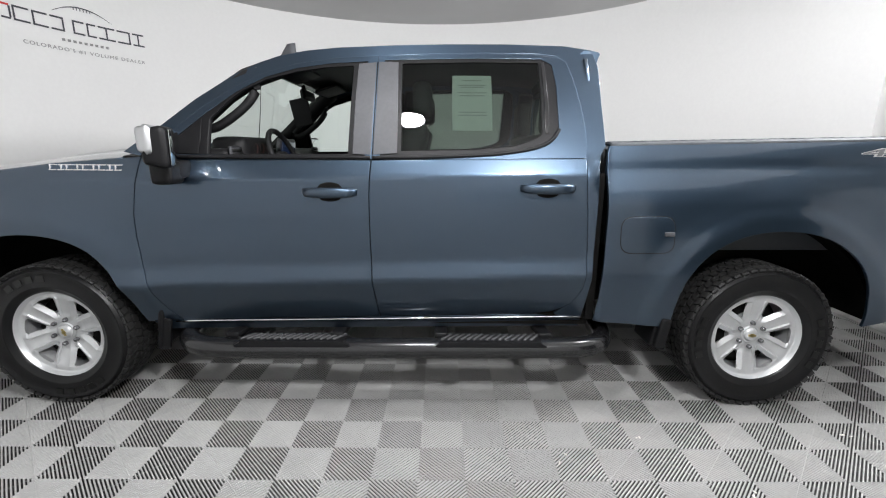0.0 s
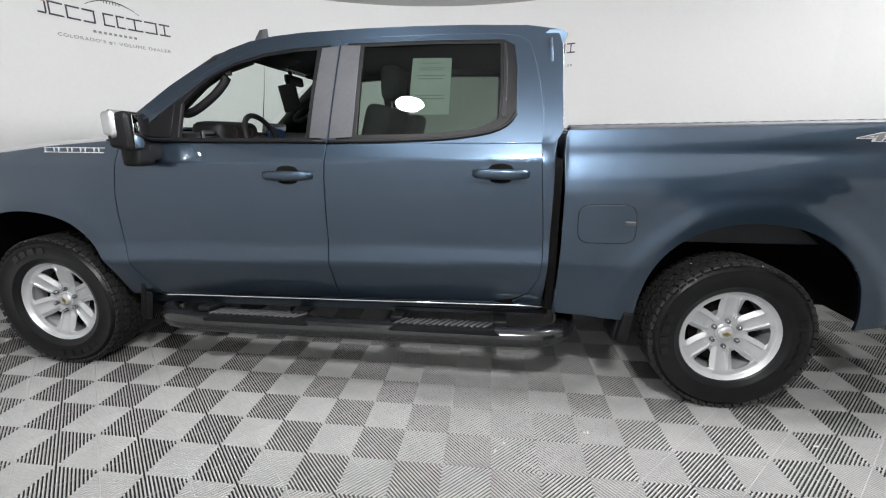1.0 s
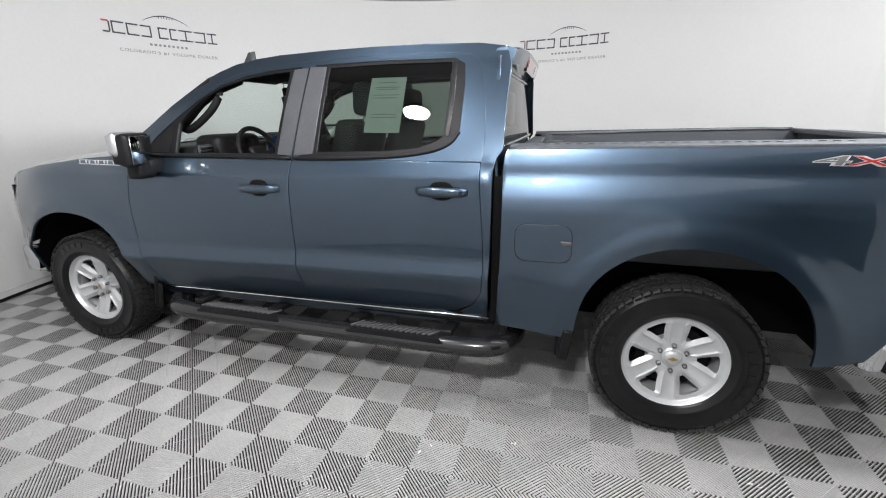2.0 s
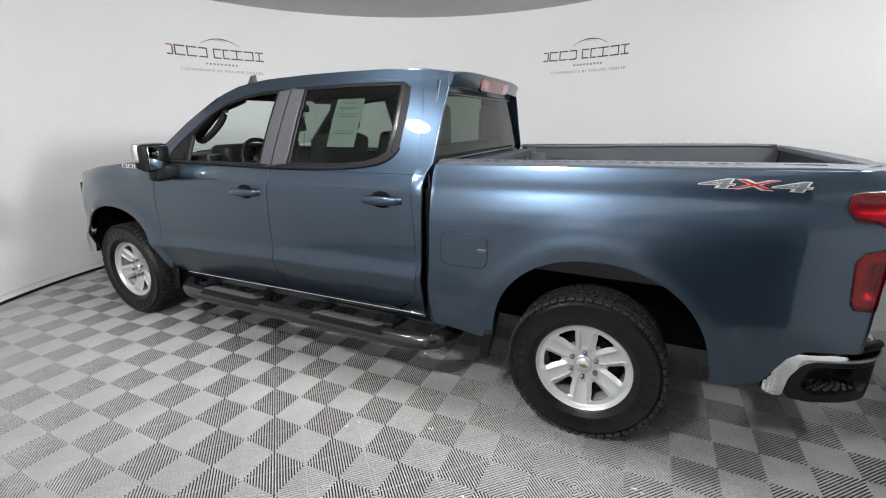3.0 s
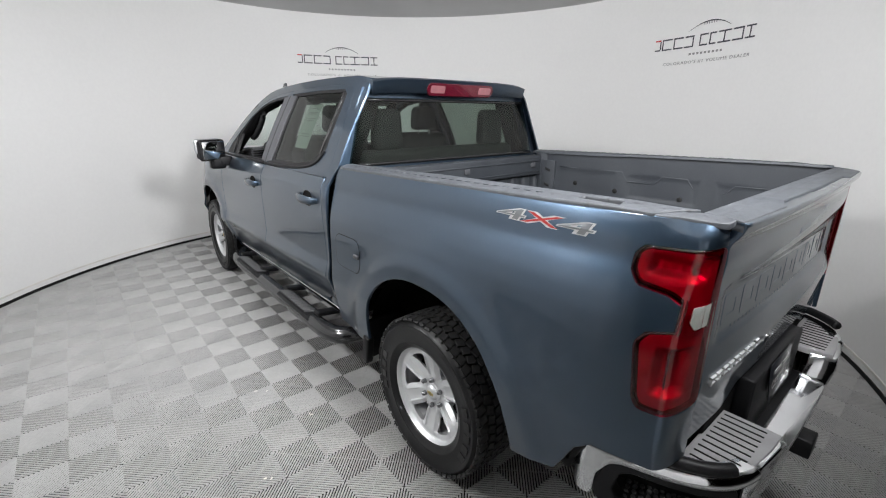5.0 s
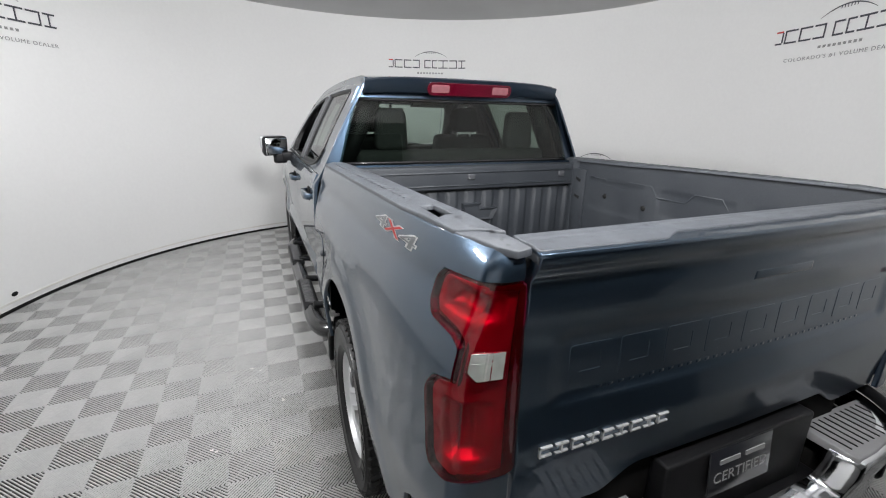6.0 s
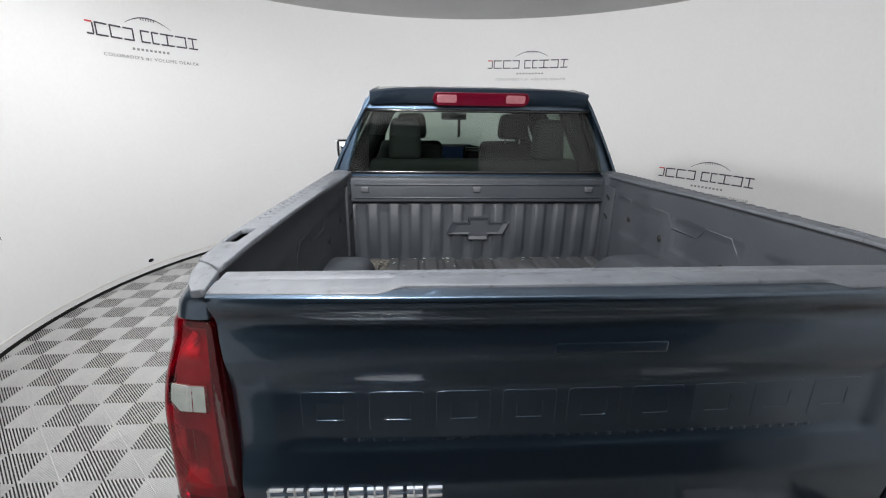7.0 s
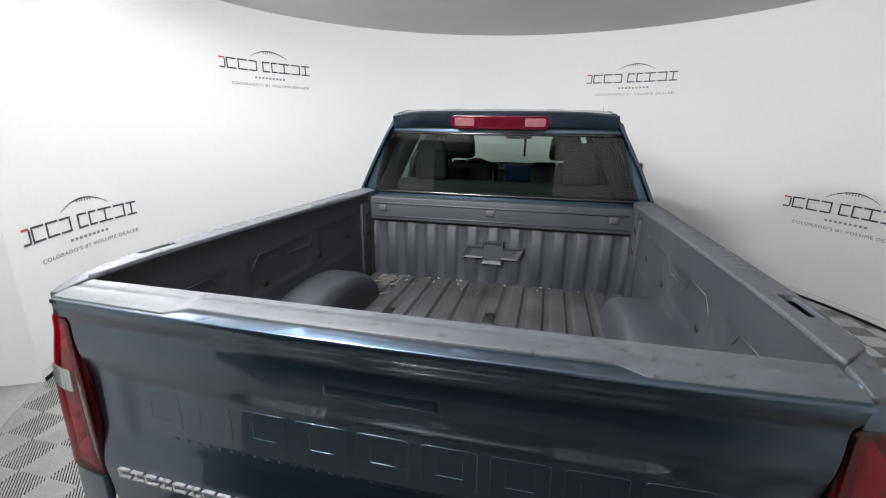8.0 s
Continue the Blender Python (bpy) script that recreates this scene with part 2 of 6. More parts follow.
def rounded(pts, r=0.03, n=4):
    """Rounds the corners of a plane loop; r may be one radius or one for each corner."""
    out = []
    for i, p in enumerate(pts):
        rr = r[i] if isinstance(r, (list, tuple)) else r
        p, a, b = Vector(p), Vector(pts[i - 1]), Vector(pts[(i + 1) % len(pts)])
        if rr <= 0:
            out.append(tuple(p))
            continue
        da, db = (a - p), (b - p)
        ra, rb = min(rr, da.length * 0.45), min(rr, db.length * 0.45)
        s, e = p + da.normalized() * ra, p + db.normalized() * rb
        for k in range(n + 1):
            t = k / n
            out.append(tuple(s * (1 - t) ** 2 + p * 2 * t * (1 - t) + e * t * t))
    return out


def panel(loop, f, axis="y", side=-1, holes=(), step=0.05, depth=0.018, gap=0.0045, chamfer=0.003, outward=1, placer=None):
    """A sheet over a plane loop, bent by f, with chamfered rims and a thickness.
    axis y: loop in (x, z), y = side * f.  axis z: loop in (x, y), z = f.  axis x: loop in (y, z), x = f.  outward: the sense of the visible face."""
    bm = bmesh.new()
    loops = [offset_loop([tuple(p) for p in loop], gap)] + [offset_loop([tuple(p) for p in h], -gap) for h in holes]
    edges = []
    for lp in loops:
        vs = [bm.verts.new((p[0], p[1], 0)) for p in lp]
        edges += [bm.edges.new((vs[i - 1], vs[i])) for i in range(len(vs))]
    bmesh.ops.triangle_fill(bm, use_beauty=True, edges=edges, normal=(0, 0, 1))
    us = [p[0] for p in loops[0]]
    vs_ = [p[1] for p in loops[0]]
    for lo, hi, n in ((min(us), max(us), (1, 0, 0)), (min(vs_), max(vs_), (0, 1, 0))):
        k = int((hi - lo) / step)
        for i in range(1, k + 1):
            c = lo + (hi - lo) * i / (k + 1)
            bmesh.ops.bisect_plane(bm, geom=bm.verts[:] + bm.edges[:] + bm.faces[:], plane_co=(n[0] * c, n[1] * c, 0), plane_no=n, dist=1e-6)
    bmesh.ops.remove_doubles(bm, verts=bm.verts, dist=1e-5)
    bm.normal_update()
    for fc in bm.faces:
        if fc.normal.z < 0:
            fc.normal_flip()
    rim = [e for e in bm.edges if len(e.link_faces) == 1]
    out2 = {}
    for e in rim:
        l = e.link_loops[0]
        a, b = l.vert, l.link_loop_next.vert
        d = b.co - a.co
        nn = Vector((d.y, -d.x, 0)).normalized()
        for v in (a, b):
            out2[v] = out2.get(v, Vector()) + nn

    def place(u, v, dep):
        if placer:
            return placer(u, v, dep)
        w = f(u, v)
        if axis == "y":
            return (u, side * (w - dep), v)
        if axis == "z":
            return (u, v, w - dep * outward)
        return (w - dep * outward, u, v)

    top = list(bm.verts)
    uv = {v: (v.co.x, v.co.y) for v in top}
    ring1, ring2 = {}, {}
    for v, nn in out2.items():
        nn = nn.normalized()
        u0, v0 = uv[v]
        ring1[v] = bm.verts.new(place(u0 + nn.x * chamfer, v0 + nn.y * chamfer, chamfer))
        ring2[v] = bm.verts.new(place(u0 + nn.x * chamfer, v0 + nn.y * chamfer, depth))
    loops_ = [(e.link_loops[0].vert, e.link_loops[0].link_loop_next.vert) for e in rim]
    h = 1e-3
    nrm = {}
    for v in top:
        u0, v0 = uv[v]
        du = (Vector(place(u0 + h, v0, 0)) - Vector(place(u0 - h, v0, 0)))
        dv = (Vector(place(u0, v0 + h, 0)) - Vector(place(u0, v0 - h, 0)))
        nv = du.cross(dv).normalized()
        nrm[v] = nv
    for v in top:
        v.co = place(*uv[v], 0)
    for a, b in loops_:
        bm.faces.new((b, a, ring1[a], ring1[b]))
        bm.faces.new((ring1[b], ring1[a], ring2[a], ring2[b]))
    bm.normal_update()
    want = {"y": Vector((0, side, 0)), "z": Vector((0, 0, outward)), "x": Vector((outward, 0, 0))}[axis]
    s = sum(fc.normal.dot(want) * fc.calc_area() for fc in bm.faces)
    if s < 0:
        for fc in bm.faces:
            fc.normal_flip()
    bm.verts.index_update()
    normals = [(0, 0, 0)] * len(bm.verts)
    for v, nv in nrm.items():
        if nv.dot(want) < 0:
            nv = -nv
        normals[v.index] = tuple(nv)
    me = bpy.data.meshes.new("sheet")
    bm.to_mesh(me)
    bm.free()
    me.shade_smooth()
    me.normals_split_custom_set_from_vertices(normals)
    return me


def curve_at(pts):
    xs, ys = [p[0] for p in pts], [p[1] for p in pts]
    return lambda x: float(np.interp(x, xs, ys))


def smooth_curve(pts, sigma=0.02):
    """A softened broken line as a function."""
    xs = np.linspace(pts[0][0] - 0.2, pts[-1][0] + 0.2, 1600)
    ys = np.interp(xs, [p[0] for p in pts], [p[1] for p in pts])
    k = np.exp(-0.5 * ((np.arange(-150, 151) * (xs[1] - xs[0])) / sigma) ** 2)
    pad = np.pad(ys, 150, mode="edge")
    sm = np.convolve(pad, k / k.sum(), mode="valid")
    return lambda x: float(np.interp(x, xs, sm))


def sstep(a, b, x):
    t = min(max((x - a) / (b - a), 0), 1)
    return t * t * (3 - 2 * t)

# ---- the round room ----
CX, CY, R = 1.925, 0.05, 3.565
CEIL = 3.10
OPEN_A, OPEN_B, OPEN_H = 27.0, 96.2, 2.05
# made-up low bay beside the opening, unseen, so the tailgate mirrors dark
LOW_B, LOW_H = 107.5, 1.28
REVEAL = 1.05
WALL_T = 0.10


def around(deg, r, z):
    """A place by its angle from -y towards +x."""
    a = radians(deg)
    return Vector((CX + r * math.sin(a), CY - r * math.cos(a), z))


def ring_block(bm, a0, a1, r0, r1, z0, z1, step=2.5):
    n = max(int(abs(a1 - a0) / step), 1)
    full = abs(a1 - a0) > 359.9
    cols = []
    for i in range(n if full else n + 1):
        a = a0 + (a1 - a0) * i / n
        cols.append([bm.verts.new(around(a, r, z)) for r, z in ((r0, z0), (r1, z0), (r1, z1), (r0, z1))])
    for i in range(len(cols) if full else len(cols) - 1):
        a, b = cols[i], cols[(i + 1) % len(cols)]
        for k in range(4):
            bm.faces.new((a[k], b[k], b[(k + 1) % 4], a[(k + 1) % 4]))
    if not full:
        bm.faces.new(cols[0])
        bm.faces.new(cols[-1][::-1])
    bmesh.ops.recalc_face_normals(bm, faces=bm.faces)
    return bm


def structure(name, bm, material, label, smooth_angle=30, category="wall"):
    sharp(bm, smooth_angle)
    return tagged(part(name, bm, material), label, category, kind="structure")


bm = bmesh.new()
ring_block(bm, LOW_B, OPEN_A + 360, R, R + WALL_T, 0, CEIL)
structure("wall_round", bm, WALL_WHITE, "smooth white curved studio wall with printed signs")
bm = bmesh.new()
ring_block(bm, OPEN_A, OPEN_B, R, R + WALL_T, OPEN_H, CEIL)
ring_block(bm, OPEN_B, LOW_B, R, R + WALL_T, LOW_H, CEIL)
ring_block(bm, OPEN_B, LOW_B + 2, R + WALL_T, R + REVEAL, LOW_H, LOW_H + 0.1)
ring_block(bm, OPEN_A - 2, OPEN_B + 2, R + WALL_T, R + REVEAL, OPEN_H, OPEN_H + 0.1)
structure("wall_lintel", bm, WALL_WHITE, "white curved wall above the wide vehicle opening")
bm = bmesh.new()
bmesh.ops.create_cone(bm, segments=96, radius1=R + 0.3, radius2=R + 0.3, depth=0.08, cap_ends=True, matrix=Matrix.Translation((CX, CY, CEIL + 0.041)))
structure("ceiling", bm, CEIL_GREY, "plain grey round ceiling over the studio", category="ceiling")
bm = bmesh.new()
ring_block(bm, LOW_B + 0.3, OPEN_A + 359.7, R - 0.012, R - 0.002, 0.0, 0.027)
structure("baseboard", bm, SEAM, "thin black seam strip along the foot of the wall", category="baseboard")
bm = bmesh.new()
ring_block(bm, LOW_B + 0.3, OPEN_A + 359.7, R - 0.005, R - 0.001, 0.070, 0.086)
structure("trim", bm, CREAM, "narrow cream strip above the wall's black seam", category="trim")

# the low jamb closes the added bay that darkens the tailgate's reflection
for name_, a0, a1, z0, z1 in (("wall_jamb_south", OPEN_A - 2, OPEN_A, 0, OPEN_H), ("wall_jamb_north", OPEN_B, OPEN_B + 2, LOW_H + 0.1, OPEN_H), ("wall_jamb_low", LOW_B, LOW_B + 2, 0, LOW_H)):
    bm = bmesh.new()
    ring_block(bm, a0, a1, R + WALL_T, R + REVEAL, z0, z1)
    structure(name_, bm, WALL_WHITE, "white side wall of the deep vehicle opening")

# added unseen walls that give the tailgate paint something bright to mirror
bm = bmesh.new()
ring_block(bm, 53, 71, R + 0.50, R + REVEAL, 0.003, OPEN_H)
ring_block(bm, OPEN_A, 34, R + 0.34, R + REVEAL, 0.003, OPEN_H)
structure("wall_recess", bm, WALL_WHITE, "added unseen white curved walls in the opening, mirrored as brightness in the paint")

# the unseen hall outside the opening, its dimness put into dark colours
bm = bmesh.new()
vs = [bm.verts.new(p) for p in ((-4, -9, -0.03), (10, -9, -0.03), (10, 6, -0.03), (-4, 6, -0.03))]
bm.faces.new(vs)
structure("ground", bm, CONCRETE, "unseen bare concrete hall floor, its dimness put into the colour", category="floor")
bm = bmesh.new()
ring_block(bm, OPEN_A, LOW_B, R - 0.01, R + REVEAL, -0.03, 0.003)
structure("threshold", bm, PALE_CONCRETE, "pale concrete threshold in the vehicle opening", category="floor")
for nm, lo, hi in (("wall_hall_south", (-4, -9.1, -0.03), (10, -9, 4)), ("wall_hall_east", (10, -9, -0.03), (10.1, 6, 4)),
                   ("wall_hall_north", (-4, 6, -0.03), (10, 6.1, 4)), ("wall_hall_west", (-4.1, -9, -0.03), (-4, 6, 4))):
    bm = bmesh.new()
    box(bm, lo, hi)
    structure(nm, bm, SHADE_WALL, "unseen hall wall outside the studio, its dimness put into a dark colour")
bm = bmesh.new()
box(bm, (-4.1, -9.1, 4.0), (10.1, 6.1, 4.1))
structure("ceiling_hall", bm, SHADE_WALL, "unseen hall ceiling, its dimness put into a dark colour", category="ceiling")


# ---- round wall lamps, added ceiling fill lamps ----
def wall_or_fill_lamp(deg, z, r=0.24, out=None):
    ob = thing("wall_or_fill_lamp", around(deg, R, z), "round bright white disc lamp with a dark rim on the wall", "lamp", "lamps on the studio wall")
    m = Matrix.Translation(around(deg, R, z)) @ Matrix.Rotation(radians(deg), 4, "Z")
    if out is not None:
        # added fill lamp on the ceiling, at that distance from the middle
        m = Matrix.Translation(around(deg, out, CEIL)) @ Matrix.Rotation(radians(-90), 4, "X")
        ob.location = around(deg, out, CEIL)
        tagged(ob, "added unseen white disc fill lamp with a dark rim on the ceiling", "lamp", "lamps on the studio wall")
    # local +y points into the room
    bm = bmesh.new()
    lathe_y(bm, [(0, 0.004), (r + 0.015, 0.004), (r + 0.02, 0.02), (r + 0.02, 0.055), (r + 0.008, 0.06), (r, 0.05), (r, 0.03)], 48, sgn=1)
    bm.transform(m)
    part("rim", bm, BLACK, ob, "dark lamp rim")
    bm = bmesh.new()
    lathe_y(bm, [(0.0005, 0.049), (r * 0.6, 0.048), (r - 0.003, 0.04)], 48, sgn=1)
    bm.transform(m)
    part("diffuser", bm, LAMP_GLOW, ob, "glowing white diffuser")
    return ob


for deg, z, r in ((16, 2.92, 0.23), (78, 2.60, 0.25)):
    wall_or_fill_lamp(deg, z, r)
# made-up ceiling lamps, kept out of view, that brighten truck and floor
for deg, out, r in ((-5, 1.95, 0.135), (66, 2.3, 0.155)):
    wall_or_fill_lamp(deg, CEIL, r, out)


# ---- wall signs ----
def wrap(bm, deg, z, r=R - 0.004):
    """Bends a flat drawing (x to the right, y up, seen from inside) onto the wall."""
    for v in bm.verts:
        a = deg - math.degrees(v.co.x / R)
        v.co = around(a, r - v.co.z, z + v.co.y)
    return bm


def bar(bm, x0, x1, y0, y1, n=1):
    """A thin raised bar, cut into n lengths so that it can be bent."""
    prev = None
    for i in range(n + 1):
        x = x0 + (x1 - x0) * i / n
        cur = [bm.verts.new((x, y0, 0)), bm.verts.new((x, y1, 0)), bm.verts.new((x, y1, 0.002)), bm.verts.new((x, y0, 0.002))]
        if prev:
            for k in range(4):
                bm.faces.new((prev[k], cur[k], cur[(k + 1) % 4], prev[(k + 1) % 4]))
        else:
            bm.faces.new(cur)
        prev = cur
    bm.faces.new(prev[::-1])


def text_bm(body, size, spacing=1.0, width=None, depth=0.001, swell=0.0):
    """Lettering in Blender's own font as a flat drawing about the origin, cut finely."""
    cu = bpy.data.curves.new("lettering", "FONT")
    cu.body, cu.size, cu.align_x, cu.align_y, cu.space_character, cu.extrude, cu.resolution_u, cu.offset = body, size, "CENTER", "CENTER", spacing, depth, 3, swell
    ob = bpy.data.objects.new("lettering", cu)
    scene.collection.objects.link(ob)
    me = bpy.data.meshes.new_from_object(ob.evaluated_get(bpy.context.evaluated_depsgraph_get()))
    bpy.data.objects.remove(ob)
    bm = bmesh.new()
    bm.from_mesh(me)
    if width:
        xs = [v.co.x for v in bm.verts]
        k, mid = width / (max(xs) - min(xs)), (max(xs) + min(xs)) / 2
        for v in bm.verts:
            v.co.x = (v.co.x - mid) * k
    return bm


def wall_sign(deg, z):
    ob = thing("wall_sign", around(deg, R, z), "dark and red printed sign with an arc on the white wall", "sign", "printed wall signs")
    # the name: a pair of strokes for each letter
    bm, red = bmesh.new(), bmesh.new()
    x = -0.655
    widths = (0.09, 0.145, 0.14, 0.13, 0, 0.12, 0.10, 0.17, 0.145, 0.13)
    for i, w in enumerate(widths):
        if w:
            bar(red if i == 0 else bm, x, x + w - 0.022, 0.045, 0.060, 3)
            bar(bm, x, x + w - 0.022, -0.060, -0.045, 3)
            k = (0.9, 0.0, 0.0, 0.87, 0, 0.0, 0.0, 0.45, 0.87, 0.42)[i]
            bar(bm, x + (w - 0.022) * k, x + (w - 0.022) * k + 0.014, -0.045, 0.045, 1)
            x += w
        else:
            x += 0.05
    part("name_mark", wrap(bm, deg, z), SIGN_INK, ob, "dark bars of the sign", smooth=False)
    part("accent_bar", wrap(red, deg, z), SIGN_RED, ob, "red bar of the sign", smooth=False)
    bm = bmesh.new()
    for i in range(9):
        bar(bm, -0.21 + i * 0.047, -0.21 + i * 0.047 + 0.026, -0.142, -0.120)
    part("maker_mark", wrap(bm, deg, z), SIGN_GREY, ob, "small grey bars", smooth=False)
    bm = bmesh.new()
    n = 30
    prev = None
    for i in range(n + 1):
        t = -1 + 2 * i / n
        xx, yy = 0.25 * t, 0.10 + 0.075 * (1 - t * t)
        th = 0.004 + 0.007 * (1 - t * t)
        cur = [bm.verts.new((xx, yy, 0.001)), bm.verts.new((xx, yy + th, 0.001))]
        if prev:
            bm.faces.new((prev[0], cur[0], cur[1], prev[1]))
        prev = cur
    for i in range(6):
        t = (i - 2.5) * 0.028
        bar(bm, t - 0.003, t + 0.003, 0.152, 0.178)
    part("arc", wrap(bm, deg, z), SIGN_INK, ob, "thin dark arc", smooth=False)
    part("slogan", wrap(text_bm("COLORADO'S #1 VOLUME DEALER", 0.045, 1.2, 1.05), deg, z - 0.215), SIGN_GREY, ob, "small grey lettering", smooth=False)
    return ob


# angle from -y towards +x: 180 is straight behind the truck's far side
for az, z in ((68, 2.47), (154.5, 2.47), (-18.5, 2.47), (25, 1.03), (-166, 1.03)):
    wall_sign(180 + az, z)
for az in (162,):
    ob = thing("wall_outlet", around(180 + az, R, 0.075), "small dark cable hole with a frayed edge low on the wall", "cable hole")
    bm = bmesh.new()
    bmesh.ops.create_uvsphere(bm, u_segments=10, v_segments=6, radius=1, matrix=Matrix.Translation(around(180 + az, R - 0.004, 0.14)) @ Matrix.Rotation(radians(az + 180), 4, "Z") @ Matrix.Diagonal((0.035, 0.006, 0.02, 1)))
    part("hole", bm, SEAM, ob)

# ---- ribbed floor tiles ----
TS = 0.2045          # half of a tile's diagonal
TX, TY = 1.955, -1.548
RINGS = 11


def tile_mesh():
    """A square tile, set on its corner, of concentric square ribs, with the gap shade painted dark."""
    verts, faces, mats = [], [], []
    half = TS / math.sqrt(2)
    pitch = half / RINGS
    c45 = math.sqrt(0.5)

    def add(x, y, z):
        verts.append(((x - y) * c45, (x + y) * c45, z))
        return len(verts) - 1

    h = half - 0.0008
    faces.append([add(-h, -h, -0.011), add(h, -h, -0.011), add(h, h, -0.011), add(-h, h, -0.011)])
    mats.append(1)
    for k in range(RINGS):
        rm = (k + 0.5) * pitch
        r0, r1 = rm - 0.0020, rm + 0.0020
        s0, s1 = rm - 0.0036, rm + 0.0036
        for q in range(4):
            ca, sa = (1, 0, -1, 0)[q], (0, 1, 0, -1)[q]

            def p(u, v, z):
                return add(u * ca - v * sa, u * sa + v * ca, z)

            a, b, c, d = p(r0, -r0, 0), p(r1, -r1, 0), p(r1, r1, 0), p(r0, r0, 0)
            e, f_, g, hh = p(s0, -s0, -0.0055), p(s1, -s1, -0.0055), p(s1, s1, -0.0055), p(s0, s0, -0.0055)
            e2, f2, g2, h2 = p(s0, -s0, -0.011), p(s1, -s1, -0.011), p(s1, s1, -0.011), p(s0, s0, -0.011)
            # the lower rib sides take the dark material as painted shade
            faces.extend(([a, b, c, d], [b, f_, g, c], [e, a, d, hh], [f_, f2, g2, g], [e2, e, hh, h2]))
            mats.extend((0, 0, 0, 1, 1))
    # the cross bars from the middle to the sides
    for q in range(4):
        ca, sa = (1, 0, -1, 0)[q], (0, 1, 0, -1)[q]

        def p(u, v, z):
            return add(u * ca - v * sa, u * sa + v * ca, z)

        w = 0.0014
        a, b, c, d = p(0.006, -w, -0.0005), p(h, -w, -0.0005), p(h, w, -0.0005), p(0.006, w, -0.0005)
        faces.append([a, b, c, d])
        mats.append(0)
    me = bpy.data.meshes.new("tile")
    me.from_pydata(verts, [], faces)
    me.materials.append(TILE)
    me.materials.append(TILE_GAP_SHADE)
    me.polygons.foreach_set("material_index", mats)
    me.update()
    return me


def lay_floor():
    base = bmesh.new()
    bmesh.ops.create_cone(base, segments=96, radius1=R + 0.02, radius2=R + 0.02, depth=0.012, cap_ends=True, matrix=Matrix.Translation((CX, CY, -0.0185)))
    floor = tagged(part("floor", base, TILE_GAP_SHADE, smooth=False), "light grey ribbed interlocking floor tiles in a checker pattern", "floor", kind="structure")
    me = tile_mesh()
    places = []
    for i in range(-22, 23):
        for j in range(-14, 32):
            if (i + j) % 2 == 0:
                x, y = TX + TS * i, TY + TS * j
                d = math.hypot(x - CX, y - CY)
                if d < R + 0.17:
                    near = y < -0.75 or x > 4.6
                    places.append((0 if near else 1, y, x))
    places.sort()
    for _, y, x in places[:300]:
        ob = new("tile", me)
        ob.location = (x, y, 0)
        ob.parent = floor
    src_v = np.array([v.co[:] for v in me.vertices])
    src_f = [tuple(p.vertices) for p in me.polygons]
    src_m = [p.material_index for p in me.polygons]
    rest = places[300:]
    vs, fs, ms = [], [], []
    for k, (_, y, x) in enumerate(rest):
        vs.append(src_v + np.array((x, y, 0)))
        o = k * len(src_v)
        fs.extend(tuple(i + o for i in f) for f in src_f)
        ms.extend(src_m)
    me2 = bpy.data.meshes.new("far_tiles")
    me2.from_pydata(np.concatenate(vs).tolist(), [], fs)
    me2.materials.append(TILE)
    me2.materials.append(TILE_GAP_SHADE)
    me2.polygons.foreach_set("material_index", ms)
    ob = new("far_tiles", me2)
    ob.parent = floor
    ob["kind"] = "stuff"

# ---- the pickup truck ----
# x runs rearward from the front hub, y across (near side negative), z up
WB, HUB = 3.745, 0.395
RAKE = 0.025
truck = thing("pickup_truck", (1.87, 0, 0), "dark blue four-door pickup truck with silver wheels on the tiled floor", "pickup truck")

door_profile = smooth_curve([(0.30, 0.850), (0.42, 0.896), (0.50, 0.926), (0.60, 0.962), (0.66, 0.984), (0.70, 1.001), (0.715, 1.004), (0.725, 1.0035), (0.80, 0.985), (0.82, 0.9835), (0.92, 0.985), (1.06, 0.986), (1.16, 0.984), (1.238, 0.980), (1.275, 0.964), (1.31, 0.949), (1.5, 0.86)], 0.0045)
bed_profile = smooth_curve([(0.30, 0.935), (0.42, 0.962), (0.50, 0.975), (0.62, 0.991), (0.72, 1.001), (0.80, 0.998), (0.9, 0.994), (1.0, 0.992), (1.08, 0.987), (1.14, 0.975), (1.20, 0.956), (1.245, 0.939), (1.29, 0.933), (1.35, 0.918), (1.40, 0.898), (1.5, 0.87)], 0.013)


def flare(x, z):
    """The swelling of the body round the wheels."""
    out = 0
    for cx, cz, r in ((-0.03, 0.41, 0.545), (3.765, 0.41, 0.585)):
        d = math.hypot(x - cx, (z - cz) * 0.98)
        out = max(out, (0.009 * (1 - sstep(r + 0.025, r + 0.115, d)) + 0.011 * (1 - sstep(r + 0.04, r + 0.20, d))) * sstep(0.30, 0.5, z))
    return out


def W(x, z):
    """Half width of the body's side."""
    zr = z - RAKE * (x - 1.7)
    k = sstep(2.80, 2.90, x)
    w = door_profile(zr) * (1 - k) + bed_profile(zr) * k + flare(x, z)
    if x < -0.1:
        t = (-0.1 - x) / 0.8
        w -= 0.20 * t ** 2.4 + 0.06 * t * t * max(z - 0.9, 0) / 0.3
    if x < 0.5:
        w -= 0.018 * sstep(0.5, 0.1, x) * sstep(0.95, 1.25, z)
    if x > 4.35:
        t = (x - 4.35) / 0.5
        w -= 0.062 * t ** 2.2
    return w


def G(x, z):
    """Half width of the cab above the belt line."""
    return 0.962 - 0.51 * (z - 1.28) + 0.012 * math.sin(math.pi * min(max((z - 1.3) / 0.55, 0), 1))


def cab_side(x, z):
    k = sstep(1.29, 1.345, z)
    return W(x, z) * (1 - k) + G(x, z) * k


